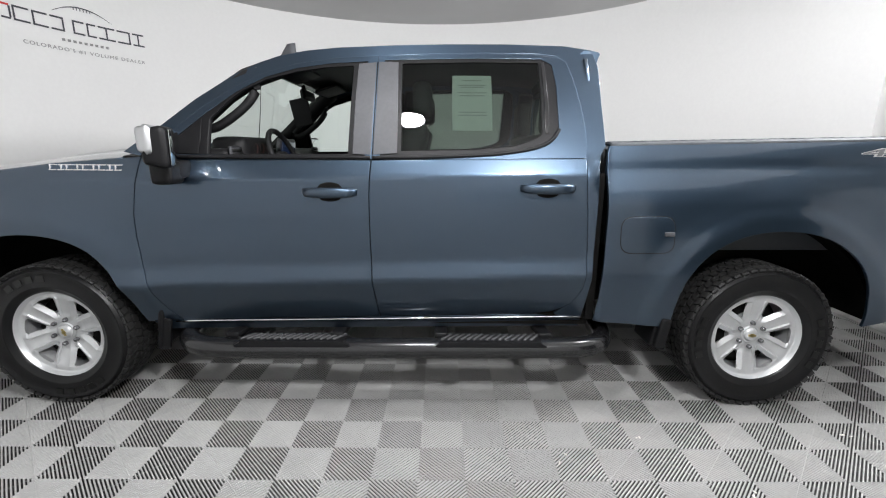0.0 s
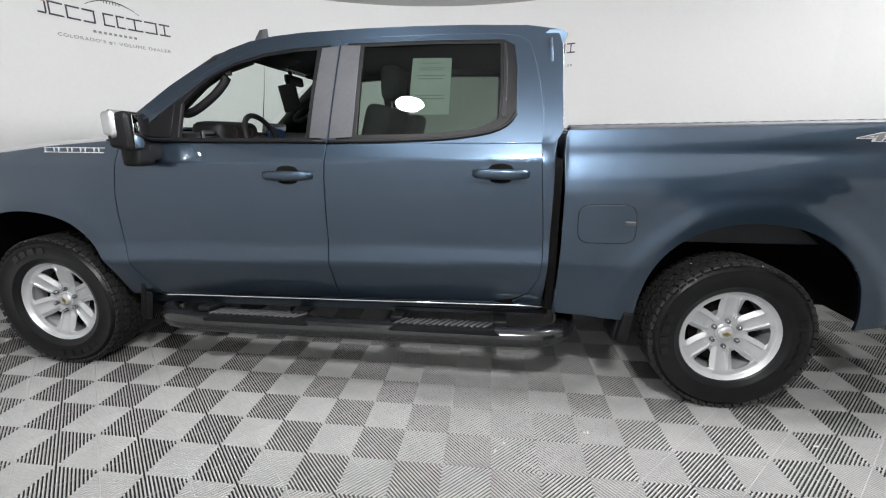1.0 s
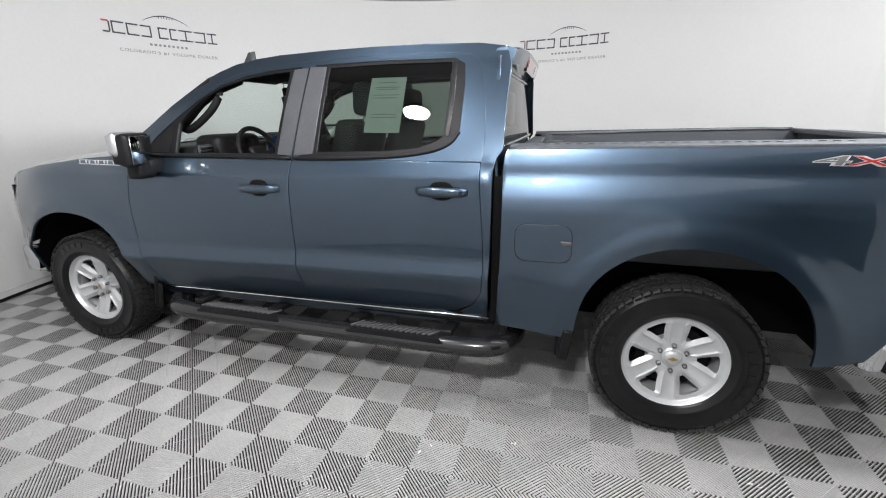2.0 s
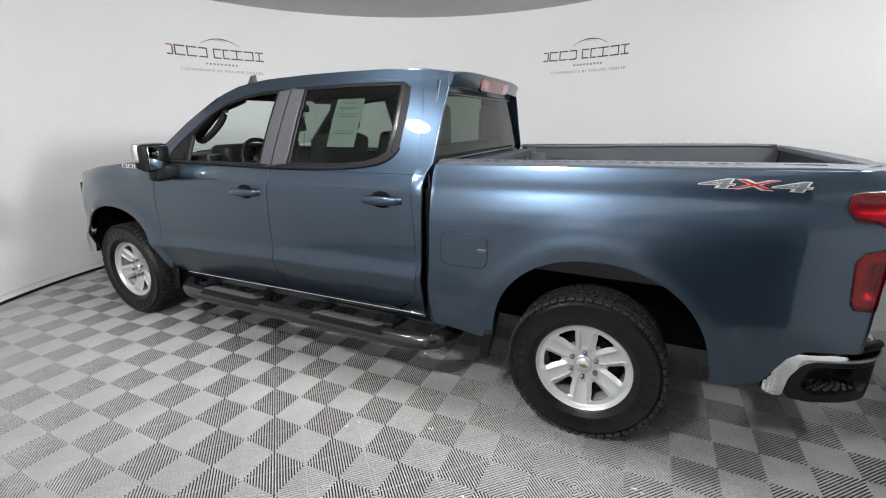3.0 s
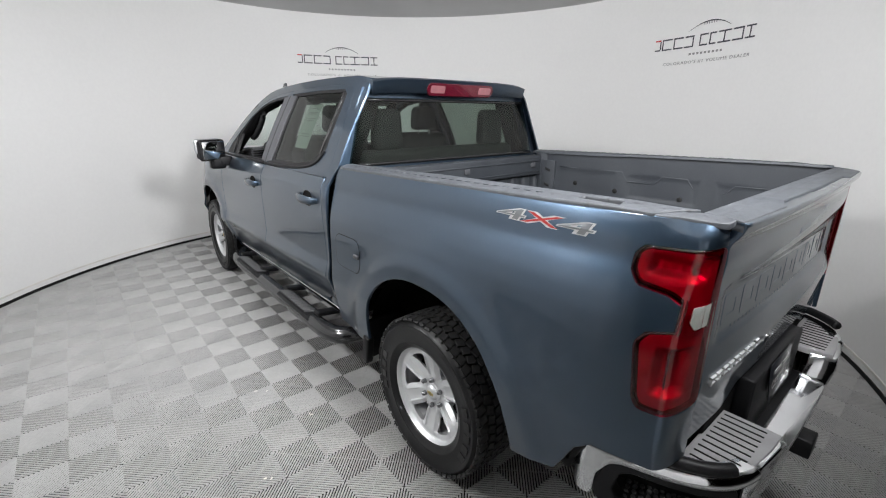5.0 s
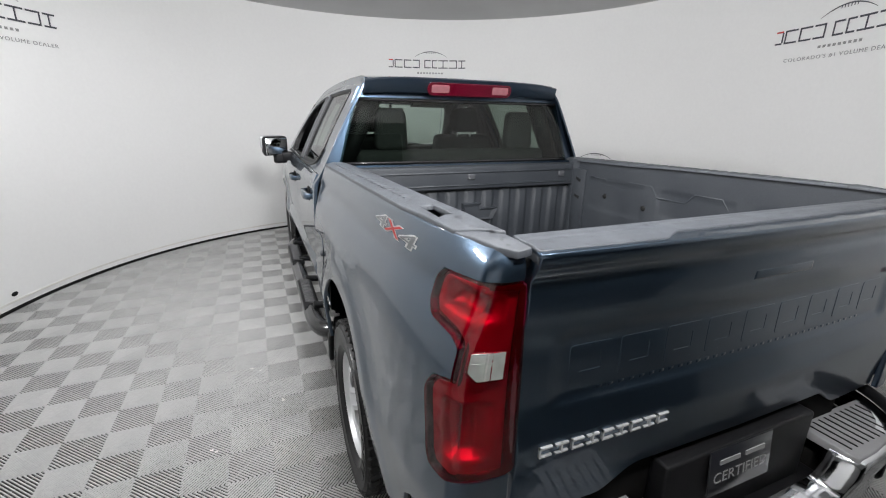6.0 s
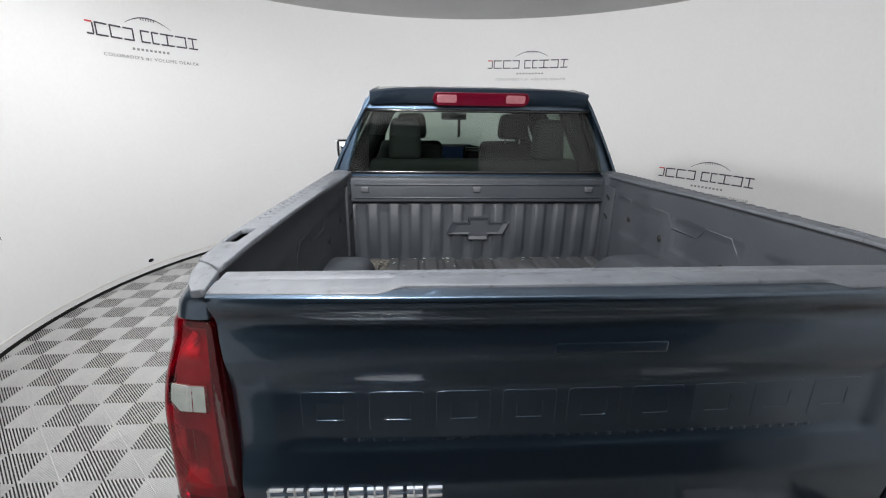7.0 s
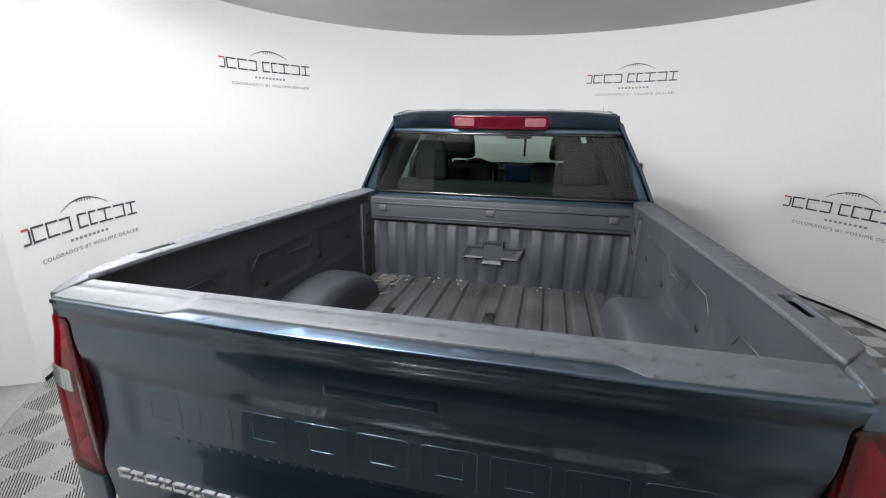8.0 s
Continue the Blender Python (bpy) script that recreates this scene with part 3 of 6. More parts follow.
FRONT_ARCH = [(-0.565, 0.45), (-0.56, 0.60), (-0.50, 0.76), (-0.36, 0.875), (-0.16, 0.945), (0.06, 0.942), (0.25, 0.88), (0.37, 0.735), (0.43, 0.62), (0.475, 0.46)]
REAR_ARCH = [(3.262, 0.46), (3.27, 0.60), (3.31, 0.755), (3.42, 0.885), (3.58, 0.965), (3.77, 0.988), (3.97, 0.960), (4.135, 0.865), (4.235, 0.73), (4.285, 0.55), (4.29, 0.46)]


def softened(pts, n=2):
    """Corner cutting on an open line."""
    for _ in range(n):
        out = [pts[0]]
        for a, b in zip(pts, pts[1:]):
            out += [tuple(np.array(a) * 0.75 + np.array(b) * 0.25), tuple(np.array(a) * 0.25 + np.array(b) * 0.75)]
        pts = out + [pts[-1]]
    return pts


FRONT_ARCH, REAR_ARCH = softened(FRONT_ARCH), softened(REAR_ARCH)
FENDER_TOP = [(-0.915, 1.02), (-0.85, 1.10), (-0.62, 1.175), (-0.3, 1.245), (0.1, 1.295), (0.42, 1.322), (0.56, 1.335)]
DOOR_FRONT = [(0.552, 1.325), (0.540, 1.20), (0.515, 1.05), (0.512, 0.94), (0.525, 0.78), (0.56, 0.63), (0.61, 0.53), (0.655, 0.468)]
SPLIT = [(1.700, 1.322), (1.690, 1.15), (1.690, 0.95), (1.696, 0.70), (1.712, 0.55), (1.722, 0.492)]
DOOR_REAR = [(2.764, 1.335), (2.770, 1.20), (2.790, 0.95), (2.796, 0.78), (2.785, 0.66), (2.74, 0.575), (2.65, 0.525), (2.56, 0.512)]
CAB_BACK = [(2.866, 1.395), (2.838, 1.35), (2.826, 1.29), (2.828, 1.10), (2.825, 0.8), (2.818, 0.62), (2.808, 0.478)]
BED_FRONT = [(2.886, 1.398), (2.876, 1.36), (2.873, 1.29), (2.879, 1.10), (2.877, 0.8), (2.868, 0.62), (2.858, 0.482)]
ROOF_LINE = [(0.47, 1.355), (0.641, 1.488), (0.79, 1.618), (0.974, 1.752), (1.085, 1.812), (1.197, 1.854), (1.33, 1.880), (1.491, 1.897), (1.8, 1.912), (2.088, 1.919), (2.4, 1.920), (2.69, 1.912), (2.84, 1.890)]
DOOR_TOP = [(0.585, 1.365), (0.70, 1.465), (0.84, 1.585), (1.0, 1.695), (1.13, 1.762), (1.28, 1.808), (1.5, 1.842), (1.715, 1.854)]
DOOR_TOP_R = [(1.715, 1.854), (2.0, 1.866), (2.3, 1.872), (2.55, 1.868), (2.65, 1.858), (2.70, 1.825), (2.725, 1.75), (2.757, 1.60), (2.772, 1.45), (2.768, 1.335)]
GLASS_F = [(0.880, 1.338), (0.868, 1.52), (0.94, 1.605), (1.012, 1.668), (1.13, 1.728), (1.293, 1.774), (1.45, 1.797), (1.592, 1.806), (1.588, 1.345)]
GLASS_R = [(1.842, 1.360), (1.834, 1.818), (2.2, 1.828), (2.560, 1.826), (2.565, 1.60), (2.560, 1.445), (2.50, 1.412), (2.42, 1.388), (2.25, 1.370)]
HOLE_F = [(0.66, 1.345), (0.72, 1.43), (0.84, 1.538), (0.99, 1.658), (1.13, 1.738), (1.293, 1.787), (1.45, 1.811), (1.66, 1.825), (1.668, 1.335)]
HOLE_R = [(1.742, 1.337), (1.748, 1.832), (2.2, 1.843), (2.57, 1.841), (2.625, 1.81), (2.640, 1.70), (2.640, 1.48), (2.60, 1.425), (2.52, 1.388), (2.40, 1.366), (2.25, 1.352)]

for side in (-1, 1):
    # front fender
    loop = FENDER_TOP + DOOR_FRONT + [(0.52, 0.468)] + FRONT_ARCH[::-1] + [(-0.63, 0.50), (-0.84, 0.62), (-0.925, 0.85)]
    part("front_fender", panel(loop, W, side=side), PAINT, truck)
    # front door
    door = part("front_door", panel(DOOR_FRONT + [(1.2, 0.482)] + SPLIT[::-1] + [(0.9, 1.327)], W, side=side, step=0.022), PAINT, truck, "dark blue door with an open window" if side < 0 else "")
    frame_loop = [(0.562, 1.330)] + DOOR_TOP + [(1.71, 1.6), (1.703, 1.325)] + [(1.2, 1.328)]
    part("window_frame", panel(frame_loop, G, side=side, holes=[HOLE_F], step=0.08, gap=0.002), PAINT, door)
    # rear door
    rear = part("rear_door", panel(SPLIT + [(2.1, 0.502)] + DOOR_REAR[::-1] + [(2.2, 1.33)], W, side=side, step=0.022), PAINT, truck)
    frame_loop = [(1.703, 1.325), (1.71, 1.6)] + DOOR_TOP_R + [(2.3, 1.330)]
    part("window_frame", panel(frame_loop, G, side=side, holes=[HOLE_R], step=0.08, gap=0.002), PAINT, rear)
    # black belt strips
    rear_belt = softened([(1.706, 1.333), (1.95, 1.335), (2.25, 1.347), (2.40, 1.361), (2.53, 1.385), (2.605, 1.422), (2.638, 1.475)], 2)
    for dr, line in ((door, [(0.60 + 1.095 * i / 14, 1.333) for i in range(15)]), (rear, rear_belt)):
        bm = bmesh.new()
        tube(bm, [(x, side * (G(x, z) + 0.001), z) for x, z in line], 0.010, 6)
        part("belt_strip", bm, BLACK, dr, "black window strip")
    # window seals, sail and pillar covers
    inset = lambda d: (lambda x, z: G(x, z) - d)
    part("window_seal", panel(HOLE_F, inset(0.006), side=side, holes=[rounded(GLASS_F, 0.012, 2)], step=0.12, gap=-0.003, depth=0.03), BLACK, door, "black window seal")
    part("window_seal", panel(HOLE_R, inset(0.006), side=side, holes=[rounded(GLASS_R, 0.012, 2)], step=0.12, gap=-0.003, depth=0.03), BLACK, rear, "black window seal")
    part("pillar_cover", panel([(1.604, 1.348), (1.606, 1.60), (1.612, 1.812), (1.7085, 1.822), (1.7065, 1.60), (1.700, 1.344)], lambda x, z: G(x, z) + 0.002, side=side, step=0.1), SATIN, door, "satin grey pillar cover")
    part("pillar_cover", panel([(1.7065, 1.344), (1.7130, 1.60), (1.715, 1.824), (1.822, 1.822), (1.826, 1.60), (1.830, 1.354)], lambda x, z: G(x, z) + 0.002, side=side, step=0.1), SATIN, rear, "satin grey pillar cover")
    part("pillar_gap", panel([(1.7035, 1.346), (1.7075, 1.60), (1.7095, 1.820), (1.7145, 1.820), (1.7125, 1.60), (1.7085, 1.346)], lambda x, z: G(x, z) + 0.0016, side=side, step=0.1, gap=0, chamfer=0.0005), SEAM, door)
    part("sail_panel", panel([(0.665, 1.350), (0.73, 1.43), (0.838, 1.525), (0.850, 1.345)], lambda x, z: G(x, z) + 0.001, side=side, step=0.1), BLACK, door, "black mirror sail panel")
    if side > 0:
        part("window_glass", panel(GLASS_F, inset(0.014), side=side, step=0.1, gap=-0.004, depth=0.004), GLASS, door)
    part("window_glass", panel(GLASS_R, inset(0.014), side=side, step=0.1, gap=-0.004, depth=0.004), GLASS_TINT, rear, "tinted privacy glass")
    part("glass_divider", panel([(2.566, 1.452), (2.572, 1.60), (2.566, 1.828), (2.588, 1.828), (2.595, 1.60), (2.590, 1.452)], lambda x, z: G(x, z) + 0.0005, side=side, step=0.1), BLACK_GLOSS, rear)
    # cab side: pillar, roof rail and the strip behind the rear door
    loop = ROOF_LINE + [(2.866, 1.80), (2.862, 1.60)] + CAB_BACK + [(2.70, 0.482)] + [(2.66, 0.514)] + DOOR_REAR[-3::-1][0:] + DOOR_TOP_R[::-1][1:] + DOOR_TOP[::-1][1:] + [(0.556, 1.338)]
    part("cab_side", panel(loop, cab_side, side=side, gap=0.002), PAINT, truck)
    # rocker
    part("rocker_panel", panel([(0.50, 0.462), (1.2, 0.474), (2.56, 0.505), (2.70, 0.478), (2.81, 0.474), (2.81, 0.425), (0.56, 0.405)], lambda x, z: W(x, z) - 0.004, side=side, gap=0.003), PAINT, truck)
    # made-up chrome bead that draws the highlight along the sill's edge
    bm = bmesh.new()
    tube(bm, [(x, side * (W(x, 0.47 + 0.012 * x) + 0.001), 0.461 + 0.0145 * (x - 0.5)) for x in [0.62 + 0.11 * i for i in range(21)]], 0.0055, 8)
    part("sill_bead", bm, CHROME, truck, "thin chrome bead standing in for the highlight along the sill")
    # bed side, wrapped round the rear corner: past x = 4.78 the first coordinate runs on along the corner
    def wrap_at(off, side=side):
        def plan(u, z):
            if u <= 4.78:
                return Vector((u, W(u, z) + off))
            t = (u - 4.78) / 0.13
            w = W(4.78, z) + off
            p, c, q = Vector((4.78, w)), Vector((4.818, w - 0.013)), Vector((4.823, 0.803))
            return p * (1 - t) ** 2 + c * 2 * t * (1 - t) + q * t * t

        def at(u, z, dep):
            p = plan(u, z)
            d = plan(u + 0.002, z) - plan(u - 0.002, z)
            n = Vector((-d.y, d.x)).normalized()
            dep = dep + 0.022 * sstep(1.395, 1.455, z) * sstep(4.66, 4.80, u)
            return (p.x - n.x * dep, side * (p.y - n.y * dep), z)

        return at

    rail = lambda x: 1.398 + 0.0225 * (x - 2.88)
    top = [(x, rail(min(x, 4.84))) for x in (4.908, 4.84, 4.5, 4.0, 3.5)]
    light = [(4.908, 0.905), (4.725, 0.905), (4.708, 0.93), (4.692, 1.10), (4.715, 1.135), (4.785, 1.155), (4.785, 1.225), (4.745, 1.245), (4.665, 1.255), (4.640, 1.29), (4.640, 1.335), (4.66, 1.358), (4.908, 1.372)]
    bottom = [(4.908, 0.72), (4.74, 0.712), (4.61, 0.702), (4.555, 0.655), (4.515, 0.575), (4.48, 0.510), (4.29, 0.475)]
    bed = part("bed_side", panel(BED_FRONT + [(3.05, 0.470), (3.20, 0.462)] + REAR_ARCH + bottom[::-1][1:] + light + top, W, side=side, placer=wrap_at(0.0), step=0.018), PAINT, truck)
    if side < 0:
        part("fuel_door_gap", panel(rounded([(2.953, 0.864), (2.948, 1.052), (3.219, 1.056), (3.226, 0.868)], 0.062, 6), lambda x, z: W(x, z) + 0.0015, side=side, chamfer=0.001, gap=0), SEAM, bed)
        part("fuel_door", panel(rounded([(2.957, 0.868), (2.952, 1.048), (3.215, 1.052), (3.222, 0.872)], 0.06, 6), lambda x, z: W(x, z) + 0.003, side=side, chamfer=0.002, gap=0), PAINT, bed, "rounded fuel door")
        bm = bmesh.new()
        obox(bm, pose(3.193, -W(3.19, 0.966) - 0.008, 0.966), (0.05, 0.014, 0.022), 0.006)
        part("fuel_latch", bm, SATIN, bed)

    # added dark box that stands in for the shade between cab and bed
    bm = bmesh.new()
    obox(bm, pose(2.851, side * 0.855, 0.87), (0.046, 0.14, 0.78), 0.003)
    part("gap_filler", bm, DARK, truck, "black box standing in for the shade between cab and bed")
    # wheel housings
    for cx, lab in ((-0.03, 0), (3.765, 1)):
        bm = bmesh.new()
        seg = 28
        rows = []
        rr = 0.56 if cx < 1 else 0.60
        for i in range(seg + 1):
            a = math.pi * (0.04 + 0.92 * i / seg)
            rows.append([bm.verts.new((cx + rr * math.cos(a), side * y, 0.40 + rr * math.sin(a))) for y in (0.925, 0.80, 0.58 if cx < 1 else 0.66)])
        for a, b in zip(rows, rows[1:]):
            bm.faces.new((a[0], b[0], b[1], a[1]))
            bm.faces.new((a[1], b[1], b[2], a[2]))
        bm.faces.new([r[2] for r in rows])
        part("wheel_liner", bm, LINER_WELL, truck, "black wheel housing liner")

    # mud flaps
    for x0, x1, z0, z1 in ((0.50, 0.60, 0.315, 0.60), (3.17, 3.25, 0.34, 0.60)):
        bm = bmesh.new()
        yy = side * 0.865
        obox(bm, pose((x0 + x1) / 2, yy, (z0 + z1) / 2, 0, 9, 0), (0.03, 0.20, z1 - z0), 0.012)
        lip = sorted((side * 0.955, side * (W(x1, 0.5) + 0.012)))
        obox(bm, pose((x0 + x1) / 2 + 0.018, sum(lip) / 2, z0 + 0.085, 0, 9, 0), (0.055, lip[1] - lip[0], 0.17), 0.012)
        part("mud_flap", bm, BLACK, truck, "black plastic mud flap")

    # tail light: red glass over a recessed reflector, with a clear reversing lens
    tl = rounded([(4.727, 0.911), (4.713, 0.935), (4.697, 1.098), (4.720, 1.130), (4.790, 1.150), (4.790, 1.230), (4.75, 1.250), (4.668, 1.261), (4.646, 1.292), (4.646, 1.332), (4.664, 1.352), (4.905, 1.366), (4.905, 0.911)], 0.012, 3)

    def lobe(u, z):
        """Depth of the reflector behind the lens, in two pockets."""
        d = 0.0
        for u0, u1, z0, z1 in ((4.668, 4.880, 1.275, 1.345), (4.735, 4.885, 0.945, 1.105)):
            d = max(d, sstep(u0, u0 + 0.03, u) * (1 - sstep(u1 - 0.03, u1, u)) * sstep(z0, z0 + 0.025, z) * (1 - sstep(z1 - 0.025, z1, z)))
        return 0.010 + 0.030 * d + 0.0008 * math.sin(u * 260) * d

    lens_at, case_at = wrap_at(0.007), wrap_at(0.0)
    lamp = part("tail_light", panel(tl, W, side=side, placer=lambda u, z, d: case_at(u, z, d + lobe(u, z)), step=0.012, depth=0.012, gap=0.006, chamfer=0.003), REFLECTOR, truck, "red tail light with a clear reversing lens")
    part("red_lens", panel(tl, W, side=side, placer=lens_at, step=0.02, depth=0.024, gap=-0.003, chamfer=0.006), RED_GLASS, lamp, "dark red glass lens")
    part("lamp_case", panel(tl, W, side=side, placer=wrap_at(-0.012), holes=[offset_loop(tl, 0.007)], step=0.05, depth=0.06, gap=-0.002, chamfer=0.001), RED_LENS, lamp, "dark red lamp housing")
    rev = rounded([(4.852, 1.158), (4.893, 1.158), (4.893, 1.226), (4.832, 1.226), (4.832, 1.182)], 0.004, 2)
    clear = part("reversing_lens", panel(rev, W, side=side, placer=wrap_at(0.0160), step=0.012, depth=0.002, chamfer=0.0015, gap=0), GLASS, lamp, "clear reversing lens")
    part("lens_backing", panel(rev, W, side=side, placer=lambda u, z, d: wrap_at(0.0135)(u, z, d + 0.0006 * math.sin((u - 4.832) * 120) ** 2), step=0.008, depth=0.004, chamfer=0.001, gap=0.003), CLEAR_LENS, clear, "pale ribbed reflector")
    for bar in ([(4.8635, 1.162), (4.8665, 1.162), (4.8665, 1.223), (4.8635, 1.223)], [(4.836, 1.199), (4.890, 1.199), (4.890, 1.202), (4.836, 1.202)]):
        part("lens_rib", panel(bar, W, side=side, placer=wrap_at(0.0155), step=0.02, depth=0.003, chamfer=0.0005, gap=0), CLEAR_LENS, clear)

    # door handles
    for dr, x0, x1, z0 in ((door, 1.362, 1.634, 1.166), (rear, 2.437, 2.712, 1.190)):
        xm = (x0 + x1) / 2
        w0 = W(xm, z0)
        bm = bmesh.new()
        ring = []
        for k in range(20):
            a = 2 * math.pi * k / 20
            ring.append((xm + 0.066 * math.cos(a) * (1.15 if abs(math.cos(a)) < 0.7 else 1), z0 + 0.046 * math.sin(a)))
        # flat dark disc painted in place of a shaded hollow behind the handle
        part("handle_cup", panel(ring, lambda x, z: w0 + 0.002, side=side, step=0.05, gap=0, depth=0.01), DARK, dr, "flat dark disc for the shade in the handle recess")
        n = 12
        rows = []
        for i in range(n + 1):
            t = i / n
            x = x0 + (x1 - x0) * t
            o = 0.048 * (math.sin(math.pi * min(max(t * 1.06 - 0.03, 0), 1)) ** 0.28)
            hh = 0.025 * (0.62 + 0.38 * math.sin(math.pi * t) ** 0.5)
            c = W(x, z0)
            rows.append([bm.verts.new((x, side * (c + d), z0 + zz)) for d, zz in ((o - 0.022, -hh), (o - 0.004, -hh * 1.0), (o + 0.002, -hh * 0.4), (o + 0.002, hh * 0.5), (o - 0.004, hh), (o - 0.022, hh))])
        for a, b in zip(rows, rows[1:]):
            for k in range(6):
                bm.faces.new((a[k], b[k], b[(k + 1) % 6], a[(k + 1) % 6]))
        bm.faces.new(rows[0])
        bm.faces.new(rows[-1][::-1])
        bmesh.ops.recalc_face_normals(bm, faces=bm.faces)
        part("door_handle", bm, PAINT, dr, "blue pull handle")

    # door mirror
    my = side * 1.105
    bm = bmesh.new()
    box(bm, (0.715, min(my - 0.122, my + 0.122), 1.285), (0.82, max(my - 0.122, my + 0.122), 1.470), 0.03, 3)
    for v in bm.verts:
        if v.co.x < 0.76:
            v.co.z = 1.39 + (v.co.z - 1.39) * 0.86
            v.co.y = my + (v.co.y - my) * 0.9
    toe = Matrix.Translation((0.77, my, 0)) @ Matrix.Rotation(radians(-22 * side), 4, "Z") @ Matrix.Translation((-0.77, -my, 0))
    bm.transform(toe)
    mir = part("door_mirror", sharp(bm, 40), BLACK, truck, "black door mirror with a silver cap")
    bm = bmesh.new()
    box(bm, (0.700, min(my - 0.124, my + 0.124), 1.345), (0.765, max(my - 0.124, my + 0.124), 1.476), 0.028, 3)
    for v in bm.verts:
        if v.co.x < 0.735:
            v.co.z = 1.41 + (v.co.z - 1.41) * 0.88
            v.co.y = my + (v.co.y - my) * 0.9
    bm.transform(toe)
    part("mirror_cap", sharp(bm, 40), CAP_SILVER, mir, "silver mirror cap")
    bm = bmesh.new()
    box(bm, (0.819, my - 0.106, 1.300), (0.8235, my + 0.106, 1.455), 0.002, 1)
    bm.transform(toe @ Matrix.Translation((0.826, my, 1.378)) @ Matrix.Rotation(radians(2), 4, "Y") @ Matrix.Translation((-0.8215, -my, -1.378)))
    part("mirror_glass", bm, MIRROR, mir)
    bm = bmesh.new()
    obox(bm, pose(0.755, side * 1.055, 1.262, 0, 0, 0), (0.10, 0.13, 0.11), 0.03, 3)
    obox(bm, pose(0.745, side * 0.985, 1.275, 0, 0, 0), (0.13, 0.11, 0.085), 0.02, 2)
    part("mirror_arm", sharp(bm, 40), BLACK, mir)

    # side step bar
    bar_pts = [(0.62, 0.72, 0.37), (0.64, 0.85, 0.362), (0.70, 0.955, 0.352), (0.80, 1.005, 0.348), (1.0, 1.02, 0.348), (1.8, 1.02, 0.352), (2.6, 1.02, 0.356), (2.80, 1.01, 0.358), (2.90, 0.965, 0.362), (2.95, 0.86, 0.368), (2.96, 0.72, 0.375)]
    bar_pts = [tuple(p) for p in softened(bar_pts, 2)]
    bm = bmesh.new()
    tube(bm, [(x, side * y, z) for x, y, z in bar_pts], 0.058, 14, flat=0.92)
    step_bar = part("side_step", bm, BLACK_GLOSS, truck, "black tubular side step with ribbed treads")
    for x0, x1 in ((0.98, 1.58), (2.02, 2.60)):
        bm = bmesh.new()
        y0, y1 = sorted((side * 0.965, side * 1.072))
        box(bm, (x0, y0, 0.375), (x1, y1, 0.413), 0.012)
        for v in bm.verts:
            if v.co.z > 0.40:
                v.co.x = (x0 + x1) / 2 + (v.co.x - (x0 + x1) / 2) * 0.9
        tr = part("tread", sharp(bm, 40), BLACK, step_bar, "black ribbed tread")
        bm = bmesh.new()
        for k in range(15):
            xx = x0 + 0.06 + (x1 - x0 - 0.12) * k / 14
            obox(bm, pose(xx, side * 1.018, 0.415, 0, 0, 38 * side), (0.014, 0.088, 0.012), 0.002, 1)
        part("tread_rib", bm, STUD_GREY, tr)
    for xx in (0.95, 1.50, 2.05, 2.60):
        bm = bmesh.new()
        obox(bm, pose(xx, side * 0.88, 0.40, side * 8, 0, 0), (0.07, 0.26, 0.03), 0.008)
        obox(bm, pose(xx, side * 0.78, 0.44), (0.09, 0.03, 0.12), 0.008)
        part("step_bracket", bm, BLACK, step_bar)

# roof, hood, glass and closing panels
roof_z = smooth_curve(ROOF_LINE[3:], 0.03)


def roof_f(x, y):
    ye = G(x, roof_z(x)) + 0.004
    q = min(abs(y) / ye, 1)
    z = roof_z(x) - 0.002 + 0.013 * (1 - q ** 4)
    for c in (0.20, 0.42):
        z -= 0.007 * math.exp(-((abs(y) - c) / 0.035) ** 2) * sstep(1.35, 1.5, x) * (1 - sstep(2.72, 2.8, x))
    return z


xs = [1.06, 1.12, 1.2, 1.33, 1.5, 1.8, 2.1, 2.4, 2.7, 2.838]
edge = [(x, -(G(x, roof_z(x)) + 0.001)) for x in xs]
roof = part("roof", panel(edge + [(x, -y) for x, y in edge[::-1]], roof_f, axis="z", step=0.06, gap=0.0, chamfer=0.001), PAINT, truck)
bm = bmesh.new()
vs = [bm.verts.new(p) for p in ((1.12, -0.545, 1.825), (1.12, -0.515, 1.825), (1.235, -0.515, 1.845), (1.235, -0.545, 1.845), (1.19, -0.536, 1.938), (1.19, -0.524, 1.938), (1.232, -0.524, 1.944), (1.232, -0.536, 1.944))]
for f in ((0, 1, 5, 4), (1, 2, 6, 5), (2, 3, 7, 6), (3, 0, 4, 7), (4, 5, 6, 7)):
    bm.faces.new([vs[i] for i in f])
part("roof_aerial", bm, SATIN, truck, "grey shark fin aerial")
bm = bmesh.new()
tube(bm, [(0.42, 0.80, 1.32), (0.47, 0.81, 1.70), (0.50, 0.82, 2.02)], [0.004, 0.003, 0.0018], 6)
part("mast_aerial", bm, BLACK, truck, "thin black mast aerial")


def hood_f(x, y):
    edge_z = float(np.interp(x, [p[0] for p in FENDER_TOP], [p[1] for p in FENDER_TOP]))
    q = min(abs(y) / 0.93, 1)
    z = edge_z + 0.062 * (1 - q ** 3.5)
    z += 0.022 * sstep(0.34, 0.26, abs(y)) - 0.012 * math.exp(-((abs(y) - 0.60) / 0.06) ** 2)
    return z


def hood_half(x):
    return W(x, float(np.interp(x, [p[0] for p in FENDER_TOP], [p[1] for p in FENDER_TOP]))) - 0.002


hx = [-0.89, -0.75, -0.6, -0.3, 0.1, 0.45]
edge = [(x, -hood_half(x)) for x in hx]
